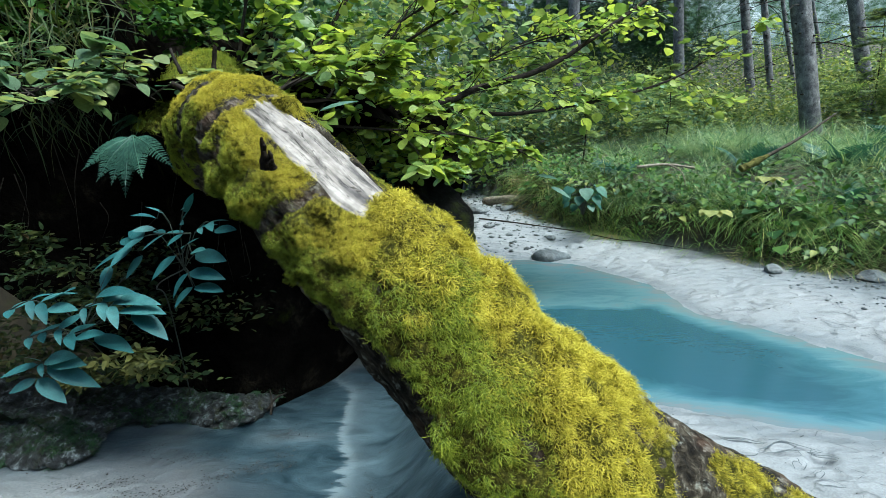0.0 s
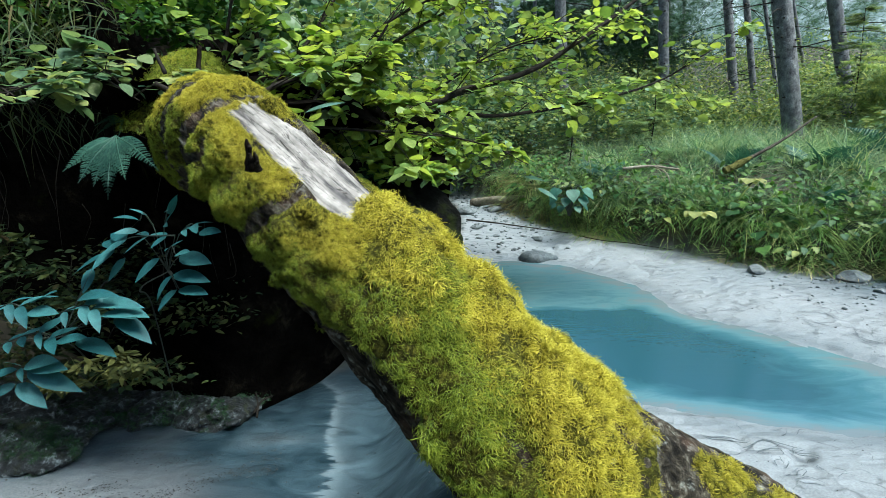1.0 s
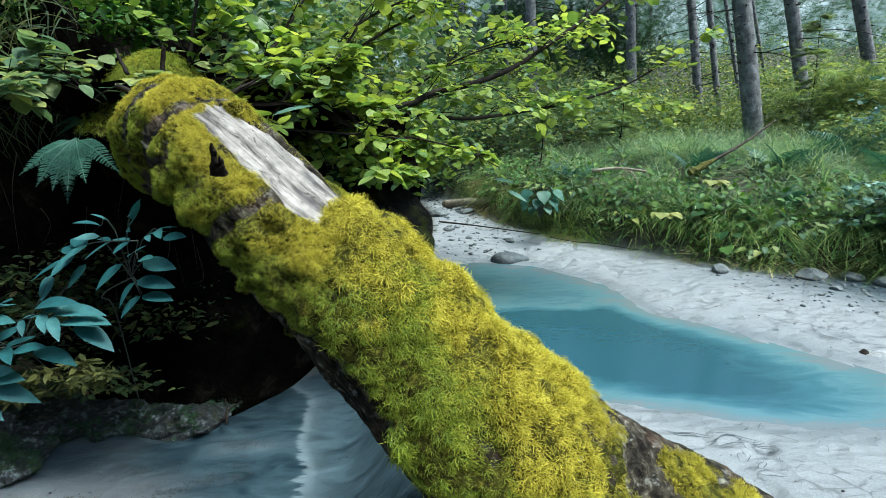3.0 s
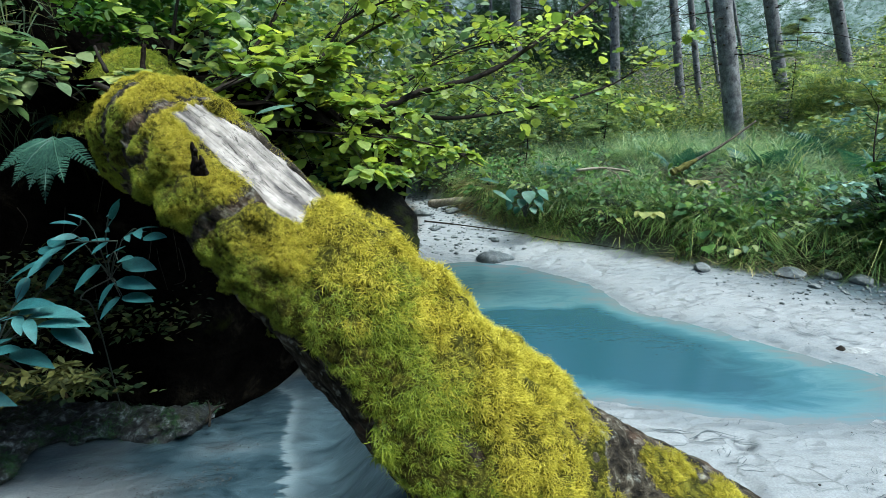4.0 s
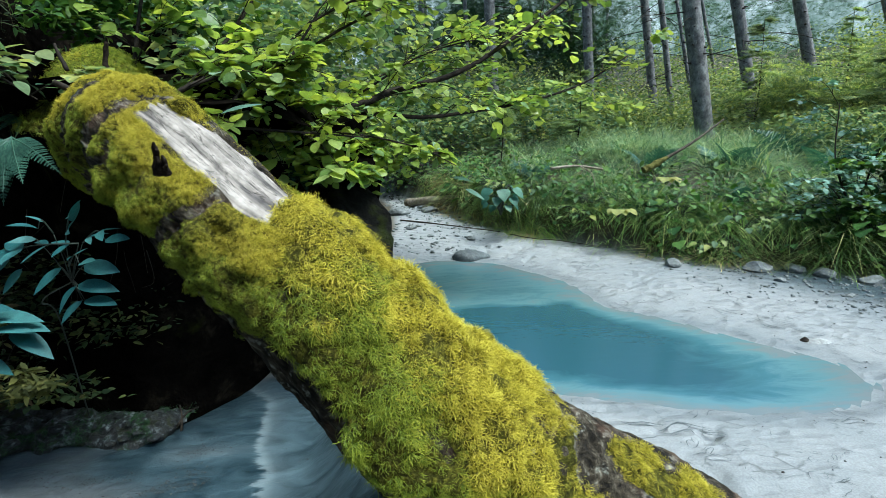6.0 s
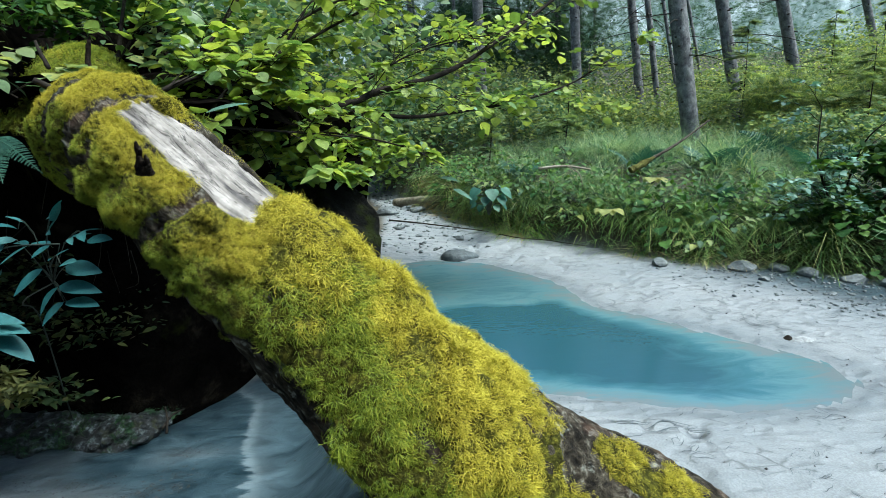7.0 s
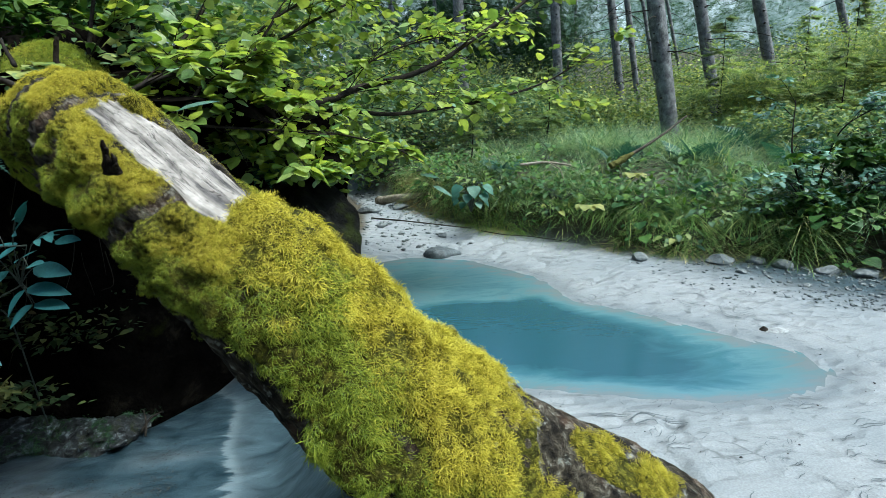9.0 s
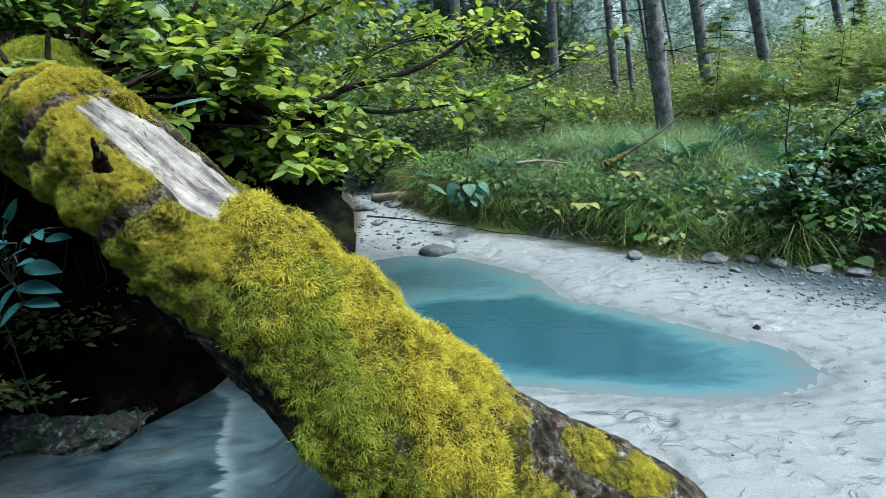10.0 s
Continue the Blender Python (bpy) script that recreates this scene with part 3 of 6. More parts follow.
def build_log():
    log = thing("mossy_log", (0.6, 0.97, -0.12), "thick fallen log overgrown with shaggy yellow-green moss, leaning over the stream", "log")
    p, n, run, ang = log_surface()
    k, m = p.shape[:2]
    cover, bare, ring, high = log_cover(p, n, run, ang)
    lump = 0.03 * fbm(p, 4, 4) + 0.014 * fbm(p, 22, 3)
    plates = np.stack([run * 20, ang * 0.09, 0 * run], -1)
    furrow = 0.030 * np.abs(fbm(plates, 1.0, 4)) + 0.012 * np.abs(fbm(p, 40, 3))
    p2 = p + n * (lump * (1 - bare) - furrow * (1 - bare) - 0.030 * bare)[..., None]
    grain = fbm(np.stack([run * 5, ang * 0.35, 0 * run], -1), 1.0, 4)
    wood = p + n * (-0.010 + 0.012 * grain + 0.010 * fbm(p, 7, 3))[..., None]
    i, j = np.meshgrid(np.arange(k - 1), np.arange(m), indexing="ij")
    q = np.stack([i * m + j, i * m + (j + 1) % m, (i + 1) * m + (j + 1) % m, (i + 1) * m + j], -1).reshape(-1, 4)
    verts = p2.reshape(-1, 3)
    along, around = run.ravel(), np.abs(ang).ravel() * 0.003
    part("trunk", mesh_np("trunk", verts, q, along=along, around=around), BARK_LOG, log, "cracked grey-brown bark on the shaded underside")
    v, f, used = patch_of(wood.reshape(-1, 3), q, bare.ravel()[q].mean(1) > 0.03)
    part("bare_wood", mesh_np("bare_wood", v, f, along=along[used], around=around[used]), BARE_WOOD, log, "barkless weathered silver-grey wood")
    # the mat of older moss, darkened as shade between shoots: lumpy cushions below, low ridges above
    far = smooth((-ang - 5) / 25) * smooth((0.0 - p[..., 0]) / 0.15)
    deep = cover * (1 - 0.75 * smooth((p[..., 0] - 0.27 + 0.1 * fbm(p, 8, 3)) / 0.15)) * (0.016 + 0.050 * np.maximum(0, fbm(p + 2, 5, 4) + 0.12) + 0.045 * fbm(p + 6, 14, 3) + 0.022 * fbm(p, 32, 3))
    thin = cover * (0.003 + 0.075 * np.maximum(0, ring + 0.05) + 0.012 * fbm(p, 30, 3))
    cushion = np.maximum(deep * (1 - high) + thin * high, 0.001) * (1 - 0.7 * far)
    mat = (p2 + n * (cushion - 0.004)[..., None]).reshape(-1, 3)
    mossy = cover.ravel()[q].mean(1) > 0.25
    v, f, used = patch_of(mat, q, mossy)
    part("moss_mat", mesh_np("moss_mat", v, f), MOSS_BASE, log, "matted brown-green older moss, darkened for shade between the shoots")
    # living shoots
    quad = q[mossy]
    area = np.linalg.norm(np.cross(verts[quad[:, 1]] - verts[quad[:, 0]], verts[quad[:, 3]] - verts[quad[:, 0]]), axis=1) * np.maximum(cover.ravel()[quad].mean(1), 0.6)
    nv = n.reshape(-1, 3)
    facing = (nv[quad[:, 0]] @ unit(np.array([0.1, -0.75, 0.45]))) > -0.45
    upper = high.ravel()[quad[:, 0]]
    area = area * facing * (1 + 2.2 * upper)
    count = 108000
    pick = rng.choice(len(quad), count, p=area / area.sum())
    s, tt = rng.random((2, count, 1))
    at = (1 - s) * (1 - tt) * mat[quad[pick, 0]] + s * (1 - tt) * mat[quad[pick, 1]] + s * tt * mat[quad[pick, 2]] + (1 - s) * tt * mat[quad[pick, 3]]
    nn, up = nv[quad[pick, 0]], upper[pick]
    clump = np.clip(fbm(at + 4, 18, 3) * 2.6, -0.7, 0.9)
    at = at + nn * (0.014 * clump * (1 - 0.6 * up))[:, None]
    size = (0.013 + 0.015 * rng.random(count) ** 1.5) * (1.0 + 0.45 * clump) * (1 - 0.55 * up)
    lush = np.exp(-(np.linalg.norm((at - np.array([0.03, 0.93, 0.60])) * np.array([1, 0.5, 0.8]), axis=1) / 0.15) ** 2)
    # Gold on up- and right-facing shoots partly paints in the light there.
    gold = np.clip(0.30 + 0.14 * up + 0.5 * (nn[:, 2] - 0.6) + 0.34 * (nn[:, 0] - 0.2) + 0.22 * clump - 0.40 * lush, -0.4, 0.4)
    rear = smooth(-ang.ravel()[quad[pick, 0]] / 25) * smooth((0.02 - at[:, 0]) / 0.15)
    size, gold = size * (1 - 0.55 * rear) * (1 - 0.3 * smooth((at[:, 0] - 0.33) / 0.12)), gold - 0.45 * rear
    shoots_on(at, nn, size, log, "shaggy curling moss, greener below, with light painted into its golden top", gold, 0.55)
    return log


def moss_shoot():
    """A shoot one unit long: five curling tapered strands from one foot."""
    v, f, tip = [], [], []

    def strand(a, b, c, w, start):
        base = len(v)
        a, b, c = np.array(a), np.array(b), np.array(c)
        for t in (0.0, 0.4, 0.75):
            q = (1 - t) ** 2 * a + 2 * t * (1 - t) * b + t * t * c
            d = unit((1 - t) * (b - a) + t * (c - b))
            s = np.cross(d, (0, 0, 1.0)) * w * (1.15 - 0.7 * t)
            v.extend([q - s, q + s])
            tip.extend([start + (1 - start) * t] * 2)
        v.append(c)
        tip.append(1.0)
        f.extend([(base, base + 1, base + 3), (base, base + 3, base + 2), (base + 2, base + 3, base + 5), (base + 2, base + 5, base + 4), (base + 4, base + 5, base + 6)])
    strand((0, 0, 0), (0.22, 0.62, 0.48), (-0.22, 0.98, -0.30), 0.034, 0.0)
    strand((0, 0.15, 0.06), (0.34, 0.40, 0.40), (0.42, 0.82, -0.15), 0.030, 0.1)
    strand((0, 0.25, 0.10), (-0.30, 0.55, 0.30), (-0.52, 0.74, -0.30), 0.030, 0.2)
    strand((0, 0.02, 0.02), (-0.30, 0.12, 0.36), (-0.44, 0.46, 0.30), 0.028, 0.1)
    return np.array(v), np.array(f), np.array(tip)


def shoots_on(at, nn, size, parent, label, gold, wild=0.65):
    """Moss shoots standing or hanging at places with normals."""
    count = len(at)
    fall = np.array([0.15, -0.35, -1.0]) + 2.2 * np.stack([fbm(at, 9, 3), fbm(at + 7, 9, 3), fbm(at + 13, 9, 3)], -1)
    down = unit(fall - (np.sum(fall * nn, 1))[:, None] * nn)
    steep = 1 - np.clip(nn[:, 2], 0, 1)[:, None]
    along = unit(nn * (0.75 - 0.35 * steep) + down * (0.35 + 0.65 * steep) + wild * rng.normal(size=(count, 3)))
    v, f, tipv = moss_shoot()
    shape = np.stack([rng.uniform(0.7, 1.25, count), np.ones(count), rng.uniform(0.4, 1.6, count)], -1) * size[:, None]
    sv, sf = scatter((v, f), at, along, nn + 0.8 * rng.normal(size=(count, 3)), shape)
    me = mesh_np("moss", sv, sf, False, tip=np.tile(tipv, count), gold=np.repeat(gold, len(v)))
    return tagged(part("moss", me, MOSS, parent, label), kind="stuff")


build_log()


# ---- the left bank, overhanging and dark ----
def build_left_bank():
    bank = thing("earth_bank", (-1.4, 2.6, -0.2), "dark undercut earth bank with roots and hanging plants", "bank", kind="structure")
    nx, nv = 150, 110
    u, v = np.meshgrid(np.linspace(-4.2, 0.10, nx), np.linspace(0, 1, nv), indexing="ij")
    hollow = np.exp(-((u + 0.55) / 0.55) ** 2)
    lip_y = 1.70 + 0.55 * smooth((u + 0.7) / 0.7) + 0.12 * np.sin(u * 3) + 0.30 * smooth((-0.98 - u) / 0.25)
    foot_y = np.interp(u, [-4.2, -1.5, -0.95, -0.78, -0.52, -0.3, 0.1], [2.3, 2.3, 2.2, 2.24, 2.55, 2.8, 3.1])
    high = smooth((-1.12 - u) / 0.25)
    top_z = 1.10 - 0.25 * smooth((u + 0.35) / 0.4) + 0.75 * high
    rise = np.clip(v / 0.62, 0, 1)
    back = np.clip((v - 0.62) / 0.38, 0, 1)
    y = foot_y + (lip_y - foot_y) * rise ** 1.8 + back * 2.2
    z = -0.35 + (top_z + 0.35) * np.sin(rise * np.pi / 2) ** 0.8 + 0.25 * back
    p = np.stack([u, y, z], -1)
    p = p + (0.08 + 0.20 * rise)[..., None] * np.stack([fbm(p, 2.0, 5), fbm(p + 5, 2.0, 5), fbm(p + 11, 2.0, 5)], -1)
    i, j = np.meshgrid(np.arange(nx - 1), np.arange(nv - 1), indexing="ij")
    q = np.stack([i * nv + j, (i + 1) * nv + j, (i + 1) * nv + j + 1, i * nv + j + 1], -1).reshape(-1, 4)
    part("bank_face", mesh_np("bank_face", p.reshape(-1, 3), q), SHADE_SOIL, bank)


build_left_bank()


# ---- rocks ----
def stone(size, seed, flat=0.6, detail=4, edge=0.62):
    bm = bmesh.new()
    bmesh.ops.create_icosphere(bm, subdivisions=detail, radius=1.0)
    v = np.array([x.co[:] for x in bm.verts])
    f = np.array([[x.index for x in t.verts] for t in bm.faces])
    bm.free()
    gen = np.random.default_rng(seed)
    for k in range(7):
        d = unit(gen.normal(size=3))
        h = v @ d
        v = v - np.maximum(h - 0.62 - 0.25 * gen.random(), 0)[:, None] * d * edge * 1.6
    v = v * (1 + 0.40 * fbm(v + seed * 3.1, 1.3, 5) - 0.25 * np.abs(fbm(v * np.array([1, 1, 2.2]) + seed, 2.6, 4)))[:, None]
    return v * np.array([size[0], size[1], size[2] * flat / 0.6]), f


def rock(name, at, size, seed, mat, label, group="", turn=0.0):
    v, f = stone(size, seed)
    ob = link(name, mesh_np(name, v, f), mat)
    ob.matrix_world = pose(*at, 0, 0, turn)
    return tagged(ob, label, "rock", group)


rock("rock", (0.86, 4.17, 0.0), (0.16, 0.1, 0.10), 3, DARK_ROCK, "dark angular rock at the head of the turquoise pool")
rock("rock", (2.15, 2.11, 0.0), (0.10, 0.05, 0.035), 5, PALE_ROCK, "flat grey rock with a dark hollow, half buried in sand", turn=-15)
# Dark lump in place of the shaded hole in the flat rock.
rock("stone", (2.085, 2.13, 0.02), (0.022, 0.02, 0.02), 6, TWIG, "small dark lump standing in for the shaded hollow of the flat grey rock")


def build_ledge():
    """A low shelf of gritty rock and turf, undercut along a ragged edge."""
    edge = spline([(-2.9, 1.45, 0), (-2.2, 1.55, 0), (-1.75, 1.66, 0), (-1.52, 1.68, 0), (-1.38, 1.74, 0), (-1.40, 1.88, 0), (-1.34, 2.02, 0), (-1.12, 2.0, 0), (-0.93, 1.96, 0), (-0.80, 2.02, 0), (-0.74, 2.2, 0), (-0.75, 2.6, 0)], 420)
    way = unit(np.gradient(edge, axis=0))
    back = np.stack([-way[:, 1], way[:, 0], 0 * way[:, 0]], -1)
    back[:, 1] = np.maximum(back[:, 1], 0.25)
    prof = spline([(0.16, -0.10, 0), (0.06, -0.045, 0), (0.0, 0.005, 0), (0.02, 0.05, 0), (0.09, 0.085, 0), (0.22, 0.12, 0), (0.5, 0.22, 0)], 90)
    jag = 0.11 * fbm(edge * 1.0, 7, 4) + 0.05 * fbm(edge + 3, 25, 3)
    p = edge[:, None] + back[:, None] * (prof[None, :, :1] + jag[:, None, None])
    p[..., 1] += 0.09
    p[..., 2] = -0.20 + 0.85 * prof[None, :, 1]
    t = fbm(p, 5, 5)
    p[..., 2] += 0.09 * t + 0.03 * np.abs(fbm(p + 2, 14, 4)) - 0.02
    p = p + 0.05 * np.stack([fbm(p + 5, 13, 5), fbm(p + 8, 13, 5), fbm(p + 12, 18, 4)], -1)
    p[..., 2] -= 0.035 * np.abs(fbm(p + 20, 19, 4))
    n, k = p.shape[:2]
    i, j = np.meshgrid(np.arange(n - 1), np.arange(k - 1), indexing="ij")
    q = np.stack([i * k + j, (i + 1) * k + j, (i + 1) * k + j + 1, i * k + j + 1], -1).reshape(-1, 4)
    ob = link("rock_ledge", mesh_np("rock_ledge", p.reshape(-1, 3), q), MOSSY_ROCK)
    return tagged(ob, "low ragged ledge of gritty wet rock and dark moss under the bank", "rock", kind="structure"), p


LEDGE = build_ledge()[1]
gen = np.random.default_rng(15)
for k in range(110):
    at = LEDGE[gen.integers(150, 400), gen.integers(18, 70)]
    s = 0.008 + 0.03 * gen.random() ** 2
    rock("ledge_stone", (at[0], at[1], at[2]), (s, s * gen.uniform(0.6, 0.9), s * gen.uniform(0.25, 0.6)), 200 + k, MOSSY_ROCK, "small wet broken stone lying on the mossy ledge", "ledge stones", gen.uniform(0, 360))
pick = gen.integers(0, LEDGE.shape[0] * (LEDGE.shape[1] - 24), 13000)
at = LEDGE[:, 24:].reshape(-1, 3)[pick]
at = at[fbm(at, 9, 4) > -0.03]
turf = shoots_on(at, np.tile([0.0, -0.3, 0.95], (len(at), 1)), 0.010 + 0.020 * gen.random(len(at)) ** 2, bpy.data.objects["rock_ledge"], "dark short moss and grass on the ledge", -0.5 + 0.2 * gen.random(len(at)))
turf.data.materials[0] = NEEDLE
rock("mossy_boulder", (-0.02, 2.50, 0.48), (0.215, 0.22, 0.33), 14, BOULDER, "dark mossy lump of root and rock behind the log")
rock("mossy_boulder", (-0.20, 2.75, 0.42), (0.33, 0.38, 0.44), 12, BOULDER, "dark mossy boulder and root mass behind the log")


# ---- trees ----
def spruce(x, y, dia, lean, height, seed, full=False, label="straight grey spruce trunk with dead side twigs"):
    gen = np.random.default_rng(seed)
    z0 = float(ground_at(np.array([x]), np.array([y]))[0][0]) - 0.1
    tree = thing("spruce_tree", (x, y, z0), label, "tree", "spruce trees")
    off = 0.977 - z0
    pts = [(x - lean * (h - off), y, z0 + h) for h in np.linspace(0, height, 7)]
    v, f = tube(pts, dia * 0.40, dia * 0.2, 20, 60, 0.14, seed)
    stem = part("trunk", mesh_np("trunk", v, f), BARK_SPRUCE, tree)
    for k in range(14 if y < 10.5 else 4):
        h = gen.uniform(1.0, min(height, 5.0))
        a = gen.uniform(0, 2 * np.pi)
        length = gen.uniform(0.4, 1.2 if x < 5.5 else 1.9)
        c = np.array([x - lean * (h - off), y, z0 + h])
        d = np.array([math.cos(a), math.sin(a), -0.15])
        v, f = tube([c, c + d * length * 0.5, c + d * length + (0, 0, -0.12 * length)], 0.009, 0.002, 5, 6)
        part("dead_branch", mesh_np("dead_branch", v, f), TWIG, tree)
    for k in range(0 if full or y > 10.5 else 26):
        h = gen.uniform(0.5, 4.2)
        a = gen.uniform(math.pi, 2 * math.pi)
        c = np.array([x - lean * (h - off), y, z0 + h])
        d = np.array([math.cos(a), math.sin(a), -0.1])
        v, f = tube([c + d * dia * 0.3, c + d * (dia * 0.40 + gen.uniform(0.01, 0.05))], gen.uniform(0.012, 0.022), 0.005, 7)
        part("branch_knot", mesh_np("branch_knot", v, f), TWIG, stem)
    n = 1600 if full else 420
    h = gen.uniform(0.42 if full else 0.66, 1.0, n) * height
    a = gen.uniform(0, 2 * np.pi, n)
    reach = (1.05 - h / height) * height * 0.28 * np.sqrt(gen.random(n))
    pos = np.stack([x - lean * (h - off) + reach * np.cos(a), y + reach * np.sin(a), z0 + h - 0.3 * reach], -1)
    out = np.stack([np.cos(a), np.sin(a), -0.5 + 0 * a], -1) + 0.4 * gen.normal(size=(n, 3))
    v, f = scatter(SPRAY, pos, out, np.array([0, 0, 1.0]) + 0.4 * gen.normal(size=(n, 3)), gen.uniform(0.35, 0.8, n))
    tagged(part("crown", mesh_np("crown", v, f, False), NEEDLE, tree), kind="stuff")


def needle_spray():
    v, f = [], []
    for k in range(9):
        t = k / 9
        for s in (-1, 1):
            b = len(v)
            v += [(0, t, 0), (s * 0.02, t + 0.07, 0), (s * 0.3 * (1.1 - t), t + 0.16, -0.05)]
            f.append((b, b + 1, b + 2))
    return np.array(v), np.array(f)


SPRAY = needle_spray()
for x, y, dia, lean in [(4.19, 6.2, 0.266, 0.22), (5.82, 7.4, 0.222, 0.29), (6.93, 7.4, 0.222, 0.36), (5.58, 9.8, 0.2, 0.18), (5.47, 9.0, 0.133, 0.20),
                        (6.89, 10.5, 0.0962, 0.27), (8.6, 12.0, 0.104, 0.31), (4.56, 10.5, 0.252, 0.09), (2.05, 8.3, 0.215, 0.067), (1.42, 12.0, 0.148, 0.042),
                        (2.38, 12.0, 0.111, 0.052), (10.93, 9.5, 0.185, 0.45), (14.7, 12.0, 0.178, 0.5), (5.22, 13.0, 0.133, 0.10), (3.1, 12.5, 0.126, 0.06),
                        (-1.2, 11.0, 0.148, 0.02), (0.3, 15.0, 0.163, 0.02), (7.3, 16.0, 0.185, 0.15), (3.2, 17.0, 0.185, 0.05)]:
    spruce(x, y, dia, lean, 11.0 + (x * 7 % 3), int(abs(x) * 100))
wood = np.random.default_rng(77)
for k in range(22):
    y = wood.uniform(14, 27)
    spruce(wood.uniform(-0.45, 0.62) * y, y, wood.uniform(0.14, 0.3), 0.02 + 0.012 * y * wood.random(), wood.uniform(11, 15), 500 + k)
# Full spruces added round about, out of view, to block skylight.
for x, y in [(-3.8, 0.2), (-3.0, -4.0), (6.5, -6.5), (-6.0, 3.4), (-3.6, 5.2), (-0.4, -11.5), (-6.5, 9.5)]:
    spruce(x, y, 0.3, 0.02, 13.0 + (x * 5 % 3), int(abs(x * 90 + y * 7)), True)


# ---- leafy shrubs ----
ROUND = [leaf_shape(0.92, 0.08, 0.12, 5, 0.9, 0.012), leaf_shape(1.0, 0.12, 0.22, 5, 0.95), leaf_shape(0.84, 0.05, 0.08, 5, 0.85)]
OVAL = leaf_shape(0.5, 0.12, 0.2, 3, 0.85)
SMALL = leaf_shape(0.62, 0.1, 0.12, 2, 0.8)


def leaf_meshes(mat):
    made = [mesh_np("leaf", v, f) for v, f in ROUND]
    for me in made:
        me.materials.append(mat)
    return made


def side_twigs(line, n, length, gen, droop=0.25):
    """Twigs that leave a branch to both sides."""
    out = []
    k = len(line)
    for q in range(n):
        i = gen.integers(k // 6, k - 1)
        d = unit(line[min(i + 1, k - 1)] - line[i - 1])
        s = unit(np.cross(d, (0, 0, 1.0))) * gen.choice([-1, 1]) + (0, 0, gen.uniform(-0.3, 0.7))
        e = unit(0.7 * d + s * gen.uniform(0.5, 1.0) + 0.25 * gen.normal(size=3))
        l = length * gen.uniform(0.5, 1.2)
        a = line[i]
        out.append(spline([a, a + e * l * 0.5 + (0, 0, 0.03 * l), a + e * l - (0, 0, droop * l)], 9))
    return out


def leafy(name, at, branches, label, category, seed, leaf=(0.05, 0.085), singles=260, density=1.0, twig_len=0.45, twigs=7, mat=LEAF, group="", level=0.28, droop=0.25):
    """A shrub from its main branches: side twigs, and leaves held level along them."""
    gen = np.random.default_rng(seed)
    meshes = leaf_meshes(mat)
    shrub = thing(name, at, label, category, group)
    spots, heads, limbs = [], [], []
    for pts, r0, r1, *own in branches:
        line = spline(pts, 40)
        many, reach = own or (twigs, twig_len)
        v, f = tube(line, r0, r1, 8, None, 0.25, seed)
        limb = part("branch", mesh_np("branch", v, f), TWIG, shrub)
        for tw in side_twigs(line, many, reach, gen, droop):
            pieces = [tube(tw, 0.0026, 0.0010, 5)]
            sub = side_twigs(tw, 3, reach * 0.45, gen, droop)
            for t2 in sub:
                pieces.append(tube(t2, 0.0014, 0.0007, 4))
            for t3 in [tw] + sub:
                for i in range(2, len(t3)):
                    if gen.random() < 0.8 * density:
                        d = unit(t3[i] - t3[i - 1])
                        s = np.cross(d, (0, 0, 1.0)) * (1 if i % 2 else -1)
                        spots.append(t3[i])
                        limbs.append(limb)
                        heads.append(unit(d * 0.5 + s + (0, 0, gen.uniform(-0.3, 0.15)) + 0.28 * gen.normal(size=3)))
            v, f = joined(pieces)
            part("twig", mesh_np("twig", v, f), TWIG, limb)
    spots, heads = np.array(spots), np.array(heads)
    n = len(spots)
    size = gen.uniform(*leaf, n)
    normal = np.array([0, -0.12, 1.0]) + level * gen.normal(size=(n, 3))
    order = np.argsort(np.hypot(spots[:, 0], spots[:, 1]))
    for q, i in enumerate(order[:singles]):
        ob = new("leaf", meshes[q % 3])
        ob.parent = limbs[i]
        ob.matrix_basis = placing(spots[i], heads[i], normal[i], size[i])
    rest = order[singles:]
    if len(rest):
        v, f = scatter(ROUND[0], spots[rest], heads[rest], normal[rest], size[rest])
        tagged(part("foliage", mesh_np("foliage", v, f), mat, shrub), kind="stuff")
    return shrub


